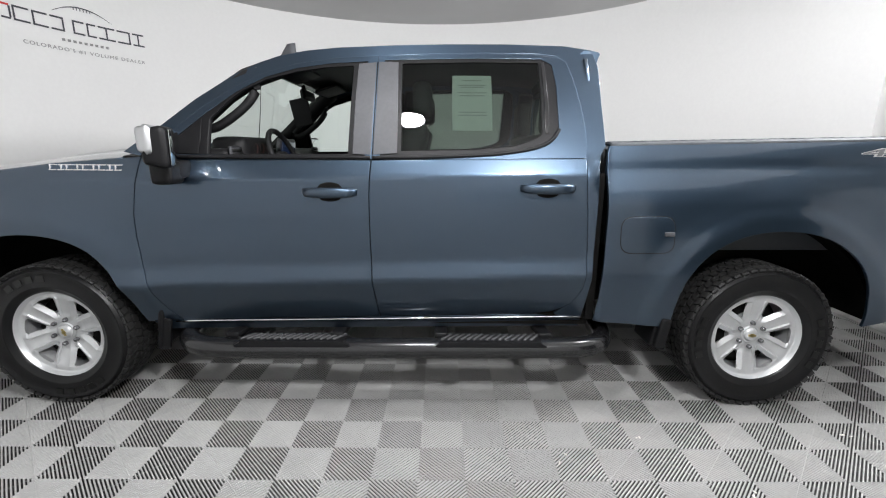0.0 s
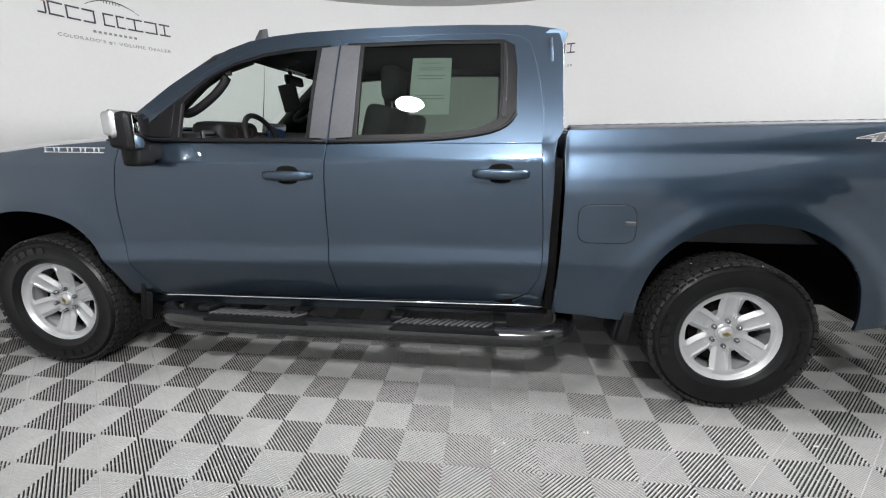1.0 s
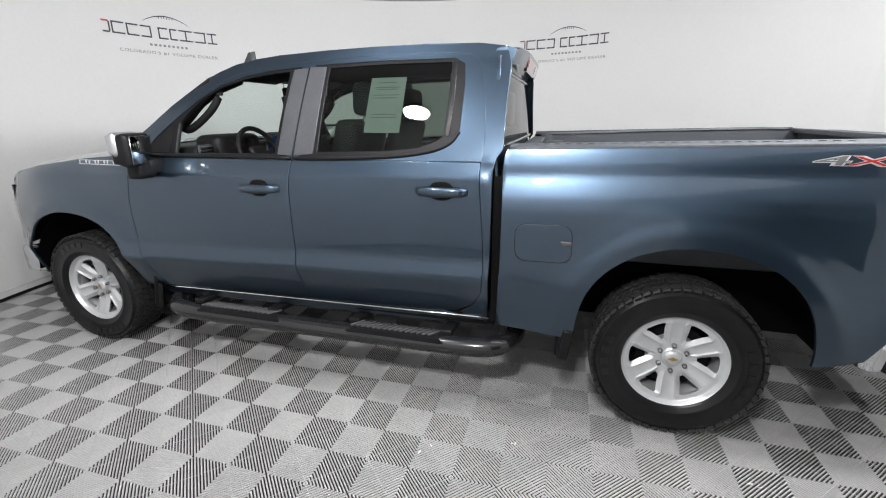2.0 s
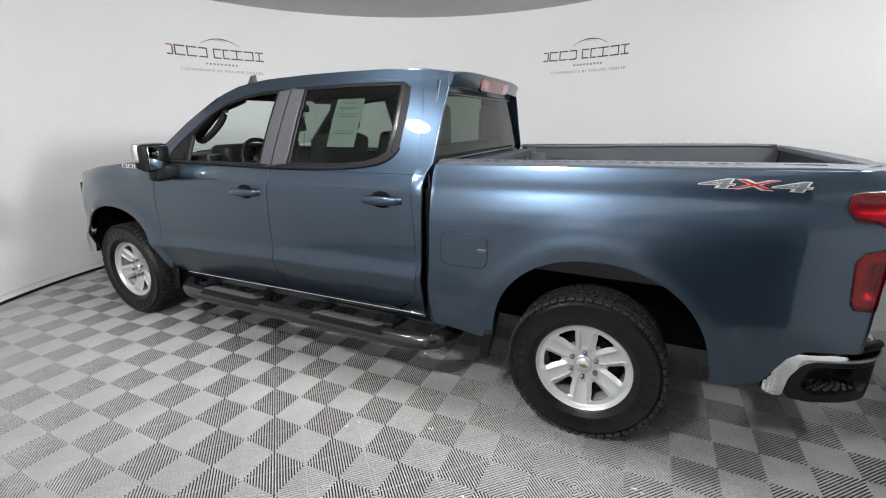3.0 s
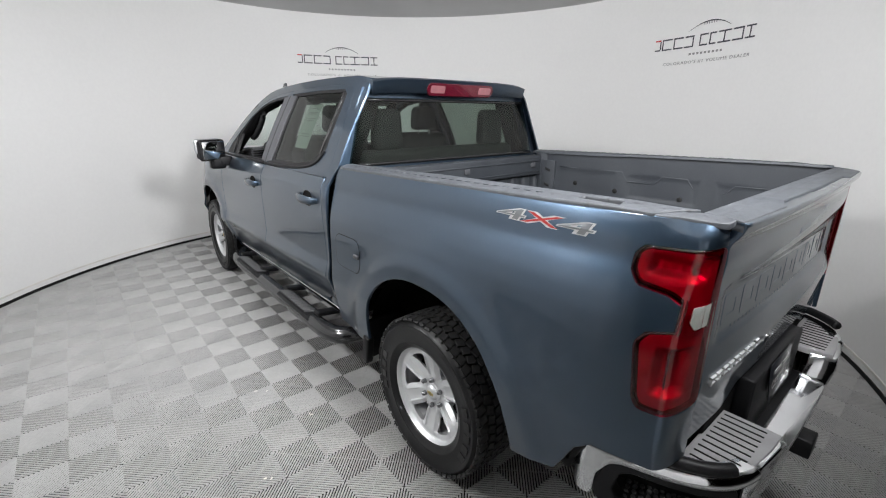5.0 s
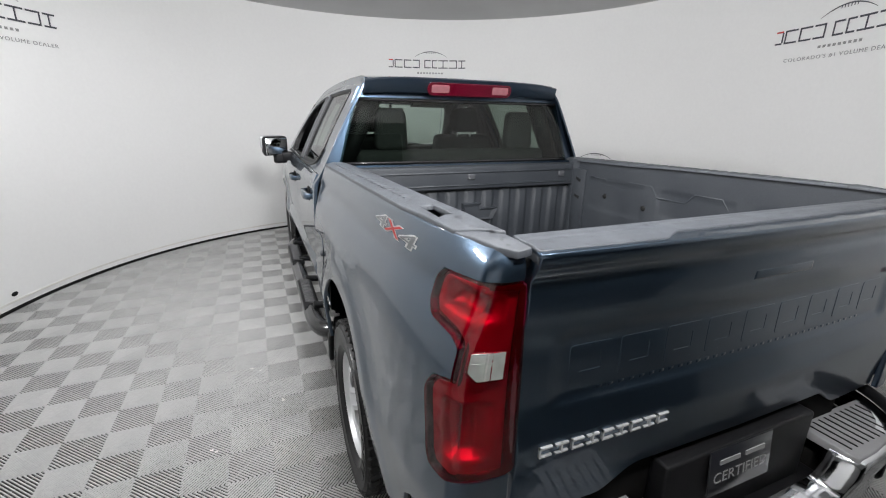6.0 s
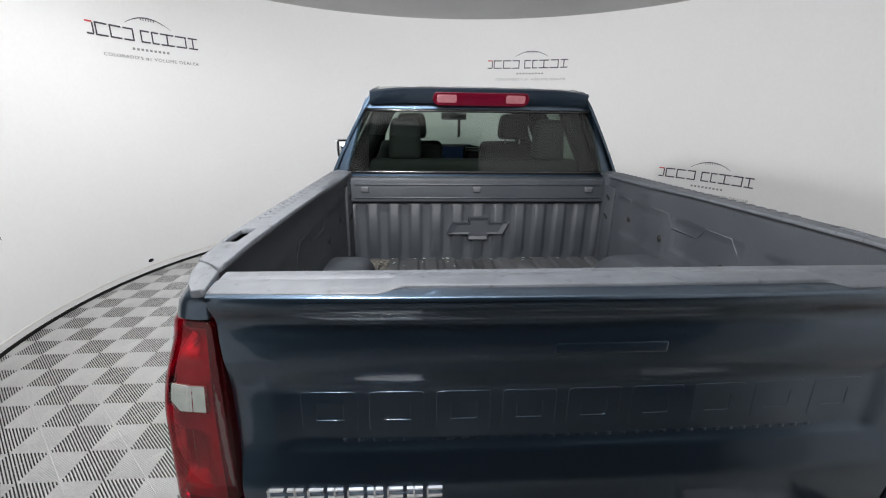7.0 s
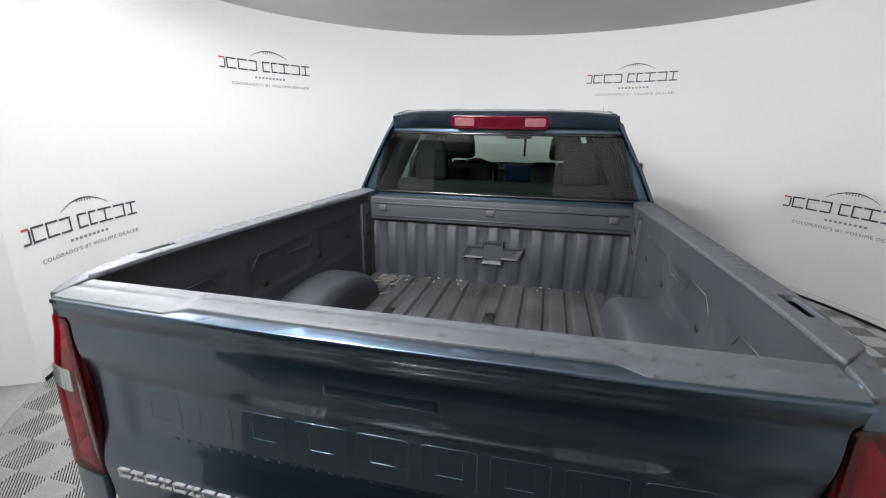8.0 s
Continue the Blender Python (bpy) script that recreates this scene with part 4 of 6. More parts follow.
part("hood", panel(edge + [(x, -y) for x, y in edge[::-1]], hood_f, axis="z", step=0.06, gap=0.001), PAINT, truck, "dark blue hood with raised centre")
part("cowl", panel([(0.44, -0.90), (0.44, 0.90), (0.66, 0.86), (0.66, -0.86)], lambda x, y: 1.335 + 0.05 * (1 - (y / 0.9) ** 2), axis="z", step=0.1), BLACK, truck)


def shield(x, y):
    return 1.362 + 0.735 * (x - 0.50) + 0.02 * (1 - (y / 0.8) ** 2)


part("windshield", panel([(0.56, -0.845), (0.50, -0.4), (0.48, 0), (0.50, 0.4), (0.56, 0.845), (1.10, 0.70), (1.155, 0.4), (1.165, 0), (1.155, -0.4), (1.10, -0.70)], shield, axis="z", step=0.1, depth=0.006, gap=0), GLASS, truck, "clear sloping windshield")


def front_f(y, z):
    return -0.975 + 0.16 * (abs(y) / 0.85) ** 3.2 + 0.10 * max(z - 0.95, 0)


part("grille_panel", panel([(-0.80, 0.62), (0.80, 0.62), (0.82, 1.08), (-0.82, 1.08)], front_f, axis="x", step=0.08, outward=-1), BLACK, truck, "black front grille")
part("front_bumper", panel(rounded([(-0.86, 0.40), (0.86, 0.40), (0.86, 0.62), (-0.86, 0.62)], 0.05), lambda y, z: front_f(y, z) - 0.03, axis="x", step=0.08, outward=-1, depth=0.2), CHROME, truck, "chrome front bumper")
for s in (-1, 1):
    part("headlight", panel([(s * 0.60, 0.86), (s * 0.82, 0.88), (s * 0.82, 1.06), (s * 0.60, 1.03)], lambda y, z: front_f(y, z) - 0.008, axis="x", step=0.06, outward=-1), CLEAR_LENS, truck)

# back of the cab
def cab_back(y, z):
    return 2.862 - 0.085 * (z - 1.38) - 0.022 * (abs(y) / 0.85) ** 3


hole = [(-0.812, 1.400), (0.812, 1.400), (0.700, 1.776), (-0.700, 1.776)]
rim_ = [(-0.885, 0.95), (0.885, 0.95), (0.895, 1.36), (0.872, 1.42), (0.690, 1.84), (-0.690, 1.84), (-0.872, 1.42), (-0.895, 1.36)]
part("cab_back_panel", panel(rim_, cab_back, axis="x", holes=[hole], step=0.08, gap=0), PAINT, truck)
rg = part("rear_window", panel([(-0.822, 1.392), (0.822, 1.392), (0.708, 1.782), (-0.708, 1.782)], lambda y, z: cab_back(y, z) + 0.005, axis="x", step=0.1, depth=0.005, gap=0), GLASS_TINT, truck, "tinted rear window")
bm = bmesh.new()
for a, b in (((-0.80, 1.402), (0.80, 1.402)), ((-0.70, 1.772), (0.70, 1.772))):
    tube(bm, [(cab_back(a[0] + (b[0] - a[0]) * i / 12, a[1]) + 0.006, a[0] + (b[0] - a[0]) * i / 12, a[1]) for i in range(13)], 0.010, 6)
part("window_seal", bm, BLACK_GLOSS, rg)
# spoiler and high brake light
def spoiler_f(y, z):
    """The rear face of the roof's overhang."""
    return 2.842 + 0.070 * (1 - 0.45 * (abs(y) / 0.66) ** 4) + 0.26 * (z - 1.86)


bm = bmesh.new()
rings = []
for i in range(45):
    y = -0.662 + 1.324 * i / 44
    q = abs(y) / 0.662
    zt = roof_f(2.80, min(abs(y), 0.63)) - 0.012 * q ** 8
    drop = 0.092 - 0.012 * q ** 6
    sec = [(2.78, zt - 0.010), (2.80, zt + 0.0015), (2.85, zt), (spoiler_f(y, zt) - 0.012, zt - 0.006), (spoiler_f(y, zt) - 0.002, zt - 0.014),
           (spoiler_f(y, zt - 0.03), zt - 0.028), (spoiler_f(y, zt - drop), zt - drop + 0.006), (spoiler_f(y, zt - drop) - 0.008, zt - drop), (2.80, zt - drop + 0.008)]
    rings.append([bm.verts.new((x, y, z)) for x, z in sec])
for p, q in zip(rings, rings[1:]):
    for k in range(len(p)):
        bm.faces.new((p[k], q[k], q[(k + 1) % len(p)], p[(k + 1) % len(p)]))
bm.faces.new(rings[0])
bm.faces.new(rings[-1][::-1])
bmesh.ops.recalc_face_normals(bm, faces=bm.faces)
part("roof_spoiler", sharp(bm, 40), PAINT, truck, "dark blue roof edge overhanging the rear window")
brake = part("high_brake_light", panel(rounded([(-0.265, 1.806), (0.265, 1.806), (0.29, 1.835), (0.275, 1.872), (-0.275, 1.872), (-0.29, 1.835)], 0.012, 2), lambda y, z: spoiler_f(y, z) + 0.005, axis="x", step=0.06, depth=0.02, chamfer=0.005, gap=0), RED_LENS, truck, "red high brake light with clear ends")
for a, b in ((-0.262, -0.15), (0.15, 0.262)):
    part("cargo_lens", panel(rounded([(a, 1.82), (b, 1.82), (b, 1.86), (a, 1.86)], 0.008, 2), lambda y, z: spoiler_f(y, z) + 0.0075, axis="x", step=0.06, depth=0.01, gap=0), PINK_LENS, brake)

# ---- cargo bed ----
BED_X0, BED_X1, BED_Z = 2.955, 4.752, 0.845
bm = bmesh.new()
cols = []
n = 120
for i in range(n + 1):
    y = -0.80 + 1.60 * i / n
    ph = (y / 0.118) % 1.0
    z = BED_Z + 0.015 * (sstep(0.10, 0.18, ph) - sstep(0.74, 0.82, ph))
    cols.append([bm.verts.new((x, y, z + 0.020 * (x - BED_X0) / 1.77)) for x in (BED_X0 - 0.02, 3.4, 3.9, BED_X1 + 0.05)])
for a, b in zip(cols, cols[1:]):
    for k in range(3):
        bm.faces.new((a[k], b[k], b[k + 1], a[k + 1]))
bmesh.ops.recalc_face_normals(bm, faces=bm.faces)
part("bed_floor", sharp(bm, 35), LINER_FLOOR, truck, "ribbed dusty bed floor with worn liner")
# front panel: pressed upright ribs below a boxed ledge
bm = bmesh.new()
cols = []
n = 160
for i in range(n + 1):
    y = -0.80 + 1.60 * i / n
    ph = (y / 0.132 + 0.5) % 1.0
    d = 0.017 * (sstep(0.17, 0.31, ph) - sstep(0.69, 0.83, ph))
    cols.append([bm.verts.new((BED_X0 - 0.012 + d * k, y, z)) for z, k in ((0.835, 0.0), (0.885, 0.3), (0.91, 1), (1.19, 1), (1.215, 0.3), (1.25, 0))])
for a, b in zip(cols, cols[1:]):
    for k in range(5):
        bm.faces.new((a[k], b[k], b[k + 1], a[k + 1]))
bmesh.ops.recalc_face_normals(bm, faces=bm.faces)
fp = part("bed_front_panel", sharp(bm, 40), LINER, truck, "grey corrugated bed front panel")
bm = bmesh.new()
box(bm, (BED_X0 - 0.07, -0.815, 1.236), (BED_X0 + 0.035, 0.815, 1.382), 0.015, 3)
box(bm, (BED_X0 - 0.06, -0.775, 1.262), (BED_X0 + 0.030, 0.775, 1.352), 0.006, 2)
ledge = part("bed_front_ledge", sharp(bm, 35), LINER, truck)
bm = bmesh.new()
box(bm, (BED_X0 + 0.030, -0.76, 1.338), (BED_X0 + 0.040, 0.76, 1.35), 0.003, 1)
box(bm, (BED_X0 + 0.030, -0.76, 1.258), (BED_X0 + 0.040, 0.76, 1.268), 0.003, 1)
part("ledge_bead", bm, LINER, ledge)
for y in (-0.70, -0.02, 0.68):
    bm = bmesh.new()
    obox(bm, pose(BED_X0 + 0.038, y, 1.315), (0.014, 0.05, 0.035), 0.006)
    part("tie_plate", bm, SATIN, ledge, "small metal tie-down plate")
# plain cross-shaped relief
bm = bmesh.new()
pts = [(-0.19, -0.035), (-0.155, 0.035), (-0.06, 0.035), (-0.06, 0.07), (0.065, 0.07), (0.065, 0.035), (0.19, 0.035), (0.155, -0.035), (0.06, -0.035), (0.06, -0.07), (-0.065, -0.07), (-0.065, -0.035)]
fr = [bm.verts.new((BED_X0 + 0.030, y, 1.065 + z)) for y, z in pts]
bk = [bm.verts.new((BED_X0 - 0.012, y * 1.04, 1.065 + z * 1.08)) for y, z in pts]
ins = [bm.verts.new((BED_X0 + 0.022, y * 0.82, 1.065 + z * 0.72)) for y, z in pts]
for i in range(12):
    j = (i + 1) % 12
    bm.faces.new((fr[i], fr[j], bk[j], bk[i]))
    bm.faces.new((fr[i], fr[j], ins[j], ins[i]))
bm.faces.new(ins)
bmesh.ops.recalc_face_normals(bm, faces=bm.faces)
part("emblem_relief", sharp(bm, 25), LINER, fp, "plain pressed cross shape", smooth=False)

for side in (-1, 1):
    # inner wall with pressed fields
    def wall_f(x, z):
        d = 0.0
        for x0, x1, z0, z1 in ((3.14, 3.62, 1.10, 1.31), (3.70, 4.16, 1.14, 1.31), (4.24, 4.58, 1.08, 1.31)):
            d = max(d, 0.28 * sstep(x0, x0 + 0.03, x) * (1 - sstep(x1 - 0.03, x1, x)) * sstep(z0, z0 + 0.03, z) * (1 - sstep(z1 - 0.03, z1, z)))
        return -(0.800 + 0.016 * d + 0.022 * sstep(3.1, 4.4, x) - 0.02 * (1 - sstep(2.99, 3.03, x)))

    me = panel([(BED_X0 - 0.01, 0.84), (BED_X1 + 0.03, 0.86), (BED_X1 + 0.03, 1.440), (4.55, 1.442), (BED_X0 - 0.01, 1.408)], lambda x, z: wall_f(x, z), axis="y", side=-side, step=0.025, gap=0, depth=0.006)
    iw = part("bed_inner_wall", me, LINER, truck, "grey pressed bed side wall")
    for x, z in ((3.30, 1.20), (3.62, 1.18), (4.05, 1.18)):
        bm = bmesh.new()
        lathe_y(bm, [(0.0005, 0.006), (0.011, 0.006), (0.016, 0.003), (0.017, 0.0)], 14, (x, side * (-wall_f(x, z)), z), sgn=-side)
        part("tie_hole", bm, SEAM, iw)
    # stepped pressing along the wall
    bm = bmesh.new()
    zig = [(3.16, 1.31), (3.30, 1.31), (3.32, 1.275), (3.47, 1.275), (3.50, 1.315), (3.66, 1.315), (3.70, 1.255), (3.88, 1.255), (3.93, 1.31), (4.08, 1.31), (4.12, 1.25), (4.30, 1.25), (4.34, 1.30), (4.60, 1.305)]
    tube(bm, [(x, side * (-wall_f(x, z) + 0.0045), z) for x, z in zig], 0.006, 6)
    part("pressed_line", bm, LINER, iw)
    # upright corner post at the front
    bm = bmesh.new()
    obox(bm, pose(3.055, side * 0.795, 1.10), (0.13, 0.022, 0.50), 0.008)
    post = part("corner_post", sharp(bm, 40), LINER, iw)
    for z in (1.16, 1.28):
        bm = bmesh.new()
        obox(bm, pose(3.055, side * 0.783, z, 0, 20, 0), (0.05, 0.006, 0.018), 0.002, 1)
        part("slot", bm, SEAM, post)
    # wheel housing inside the bed
    bm = bmesh.new()
    rows = []
    n = 26
    for i in range(n + 1):
        a = math.pi * i / n
        cx, cz = math.cos(a), math.sin(a)
        x = 3.755 + 0.46 * (abs(cx) ** 0.95) * (1 if cx > 0 else -1)
        z = BED_Z - 0.01 + 0.255 * abs(cz) ** 0.80
        row = []
        for k, (yy, zz) in enumerate(((0.83, 1.0), (0.70, 1.0), (0.655, 0.97), (0.632, 0.88), (0.622, 0.70), (0.615, 0.0))):
            row.append(bm.verts.new((3.755 + (x - 3.755) * (1 + 0.03 * (1 - zz)), side * yy, BED_Z - 0.01 + (z - BED_Z + 0.01) * zz)))
        rows.append(row)
    for a, b in zip(rows, rows[1:]):
        for k in range(5):
            bm.faces.new((a[k], b[k], b[k + 1], a[k + 1]))
    bmesh.ops.remove_doubles(bm, verts=bm.verts, dist=1e-4)
    bmesh.ops.recalc_face_normals(bm, faces=bm.faces)
    part("wheel_house", sharp(bm, 60), LINER, truck, "rounded wheel housing in the bed")
    # rail cap with stake pocket
    rail_z = lambda x: 1.402 + 0.0225 * (x - 2.88)
    yi = lambda x: 0.790 + 0.022 * sstep(3.1, 4.4, x)
    yo = lambda x: W(x, rail_z(x)) - 0.001 - 0.007 * sstep(4.66, 4.76, x)
    xs = [2.90, 3.2, 3.6, 4.0, 4.35, 4.6, 4.70, 4.76]
    loop = [(x, side * yi(x)) for x in xs[:-1]] + [(4.742, side * yi(4.742))] + [(x, side * yo(x)) for x in [4.655] + xs[4::-1]]
    end = [(4.785, yo(4.785) - 0.005), (4.808, yo(4.785) - 0.019), (4.821, 0.830), (4.826, 0.804)]
    turn_ = [(4.748, yi(4.742))] + [(x, yo(x) - 0.001) for x in (4.656, 4.70, 4.75)] + end
    part("corner_top", panel([(x, side * y) for x, y in turn_], lambda x, y: rail_z(4.7) + 0.006 - 0.004 * sstep(4.74, 4.84, x) - 0.009 * sstep(0.84, 0.895, abs(y) + 0.5 * max(x - 4.72, 0)), axis="z", step=0.012, depth=0.016, gap=0.0005, chamfer=0.003), CAP, truck, "grey textured end of the bed rail cap")
    pocket = [(4.42, side * 0.842), (4.56, side * 0.842), (4.56, side * 0.885), (4.42, side * 0.885)]
    rc = part("rail_cap", panel(loop, lambda x, y: rail_z(x) + 0.008 - 0.004 * sstep(4.55, 4.70, x) + 0.008 * sstep(0.79, 0.80, abs(y)) - 0.010 * sstep(yo(x) - 0.035, yo(x), abs(y)), axis="z", holes=[pocket], step=0.04, depth=0.014, gap=0.0), CAP, truck, "grey textured bed rail cap with a pocket")
    bm = bmesh.new()
    box(bm, (4.415, min(side * 0.838, side * 0.889), 1.33), (4.565, max(side * 0.838, side * 0.889), 1.40))
    bmesh.ops.delete(bm, geom=[f for f in bm.faces if f.normal.z > 0.9], context="FACES")
    part("pocket", bm, SEAM, rc)
    bm = bmesh.new()
    for k in range(26):
        x = 3.02 + k * 0.05
        obox(bm, pose(x, side * 0.865, rail_z(x) + 0.0150, 0, -1.3, 0), (0.026, 0.034, 0.003), 0.001, 1)
    part("rail_grip", bm, CAP, rc)

# ---- tailgate ----
TG = 0.796
tg_prof = smooth_curve([(0.66, 4.815), (0.72, 4.822), (0.80, 4.826), (0.90, 4.836), (0.955, 4.842), (1.00, 4.832), (1.05, 4.820), (1.20, 4.818), (1.235, 4.824), (1.28, 4.838), (1.33, 4.842), (1.37, 4.838), (1.385, 4.848), (1.40, 4.864), (1.43, 4.872), (1.46, 4.862)], 0.011)


def tg_f(y, z):
    x = tg_prof(z) - 0.018 * (y / 0.8) ** 2
    k = sstep(0.72, 0.66, abs(y)) * sstep(1.035, 1.065, z) * (1 - sstep(1.19, 1.25, z))
    return x - 0.008 * k


tailgate = part("tailgate", panel(rounded([(-TG, 0.735), (-0.52, 0.735), (-0.42, 0.80), (0.42, 0.80), (0.52, 0.735), (TG, 0.735), (TG, 1.437), (-TG, 1.437)], [0.01, 0.03, 0.03, 0.03, 0.03, 0.01, 0.02, 0.02], 4), tg_f, axis="x", step=0.014, depth=0.03, gap=0.004), PAINT, truck, "dark blue closed tailgate with pressed blocks")
me = panel([(-0.775, 0.86), (0.775, 0.86), (0.775, 1.43), (-0.775, 1.43)], lambda y, z: BED_X1 + 0.012, axis="x", step=0.1, outward=-1, depth=0.02)
part("tailgate_inner", me, LINER, tailgate)


def cap_f(x, y):
    edge = tg_f(y, 1.43)
    z = 1.4465 - 0.006 * sstep(edge - 0.05, edge, x)
    k = sstep(0.47, 0.42, abs(y))
    return z + 0.004 * k * sstep(4.775, 4.785, x) - 0.003 * math.exp(-((x - 4.785) / 0.005) ** 2) * (1 - k)


ys = [-TG + 0.003, -0.6, -0.4, -0.2, 0, 0.2, 0.4, 0.6, TG - 0.003]
ys2 = [-TG + 0.003, -0.6, -0.48, -0.43, -0.2, 0, 0.2, 0.43, 0.48, 0.6, TG - 0.003]
loop = [(BED_X1 - 0.004, y) for y in ys] + [(tg_f(y, 1.43) - (0.010 if abs(y) > 0.45 else 0.032), y) for y in ys2[::-1]]
lip = [(4.79, y) for y in ys] + [(tg_f(y, 1.433) - 0.002, y) for y in ys[::-1]]
part("tailgate_lip", panel(lip, lambda x, y: 1.4415 - 0.006 * sstep(tg_f(y, 1.43) - 0.02, tg_f(y, 1.43), x), axis="z", step=0.03, depth=0.01, gap=0), PAINT, tailgate)
part("tailgate_cap", panel(loop, cap_f, axis="z", step=0.018, depth=0.03, gap=0), CAP, tailgate, "grey plastic tailgate top cap with scuffs")
# pressed blocks, one for each character of the maker's lettering
for i in range(9):
    y0 = -0.655 + i * 0.147
    lp = [(y0, 1.088), (y0 + 0.118, 1.088), (y0 + 0.118, 1.186), (y0, 1.186)]
    part("pressed_block", panel(rounded(lp, 0.008, 2), lambda y, z: tg_f(y, z) + 0.0012, axis="x", step=0.05, depth=0.006, gap=0, chamfer=0.0012, holes=[[(y0 + 0.03, 1.115), (y0 + 0.09, 1.115), (y0 + 0.09, 1.16), (y0 + 0.03, 1.16)]]), PAINT, tailgate)
# handle and silver bars
bm = bmesh.new()
obox(bm, pose(4.830, 0.0, 1.305), (0.022, 0.25, 0.034), 0.009, 3)
part("latch_handle", bm, PAINT, tailgate, "blue tailgate handle")
bm = bmesh.new()
for k in range(34):
    y = -0.56 + k * 0.033
    obox(bm, pose(tg_f(y, 1.062) - 0.0032, y, 1.062), (0.008, 0.022, 0.016), 0.003, 1)
part("grip_strip", bm, PAINT, tailgate)


def letter_bars(count, width, height, stroke):
    """Pairs of strokes in place of a name's letters, about the origin: (u, v) to the right and up."""
    out = []
    pitch = width / count
    for i in range(count):
        u = -width / 2 + i * pitch
        w = pitch * 0.80
        out.append((u, u + w, height / 2 - stroke, height / 2))
        out.append((u, u + w, -height / 2, -height / 2 + stroke))
        if i % 2 == 0:
            out.append((u, u + stroke, -height / 2, height / 2))
        else:
            out.append((u + w * 0.4, u + w * 0.4 + stroke, -height / 2, height / 2))
    return out


bm = bmesh.new()
for u0, u1, v0, v1 in letter_bars(9, 0.40, 0.027, 0.0042):
    y = -0.54 + (u0 + u1) / 2
    z = 0.944 + (v0 + v1) / 2
    obox(bm, Matrix.Translation((tg_f(y, z) + 0.003, y, z)), (0.008, u1 - u0, v1 - v0))
part("name_mark", bm, BADGE_WHITE, tailgate, "silver badge bars", smooth=False)
for s in (-1, 1):
    bm = bmesh.new()
    for u0, u1, v0, v1 in letter_bars(9, 0.385, 0.029, 0.0048):
        x, z = 0.285 + (u0 + u1) / 2, 1.279 + (v0 + v1) / 2
        obox(bm, Matrix.Translation((x, s * (W(x, z) + 0.002), z)), (u1 - u0, 0.006, v1 - v0))
    part("name_mark", bm, BADGE_WHITE, truck, "silver badge bars", smooth=False)
    # four by four decal
    for body, dx, material, w in (("4", -0.128, DECAL_GREY, 0.12), ("X", 0.0, DECAL_RED, 0.15), ("4", 0.128, DECAL_GREY, 0.12)):
        for grow, off, mm in ((1.18, 0.0012, DECAL_WHITE), (1.0, 0.002, material)):
            bm = text_bm(body, 0.085, 1.0, w + (0.012 if grow > 1 else 0), 0.0002, 0.0045 if grow > 1 else 0.0)
            for v in bm.verts:
                u, h = v.co.x + dx, v.co.y
                x = 4.325 + (u + 0.35 * h) * (1 if s < 0 else -1)
                z = 1.368 + h * 0.62
                v.co = (x, s * (W(x, z) + off), z)
            part("decal", bm, mm, truck, "grey and red four by four decal", smooth=False)

# dust and scraps left in the bed
rng = random.Random(5)
bm = bmesh.new()
for k in range(16):
    x = 2.966 + 0.5 * rng.random() ** 5
    y = rng.uniform(-0.6, 0.6)
    obox(bm, pose(x, y, BED_Z + 0.019 + 0.0113 * (x - BED_X0), rng.uniform(-8, 8), rng.uniform(-8, 8), rng.uniform(0, 180)), (rng.uniform(0.006, 0.02), rng.uniform(0.003, 0.008), 0.003))
dust = bmesh.new()
for k in range(170):
    x = 2.985 + 0.32 * rng.random() ** 1.8
    y = -0.72 + 0.16 * rng.random() ** 1.3
    obox(dust, pose(x, y, BED_Z + 0.0165, rng.uniform(-4, 4), rng.uniform(-4, 4), rng.uniform(0, 180)), (rng.uniform(0.006, 0.022), rng.uniform(0.005, 0.015), 0.0016))
tagged(part("dust_patch", dust, DUST, smooth=False), "dry pale dust in the corner of the bed floor", "dust", kind="stuff")
# thin black blocks stand in for the shade of two recesses
for x, y in ((3.485, 0.055), (3.55, -0.475)):
    slot = bmesh.new()
    obox(slot, pose(x, y, BED_Z + 0.019), (0.12, 0.055, 0.012), 0.004, 1)
    part("drain_plug", slot, SEAM, truck, "thin black block standing in for a dark recess in the bed floor")
tagged(part("debris", bm, PAPER, smooth=False), "small pale scraps and dust on the bed floor", "debris", kind="stuff")

# ---- rear bumper ----


def bumper_f(y, z):
    return 5.005 - 0.10 * (abs(y) / 0.93) ** 3 - 0.02 * sstep(0.60, 0.50, z)


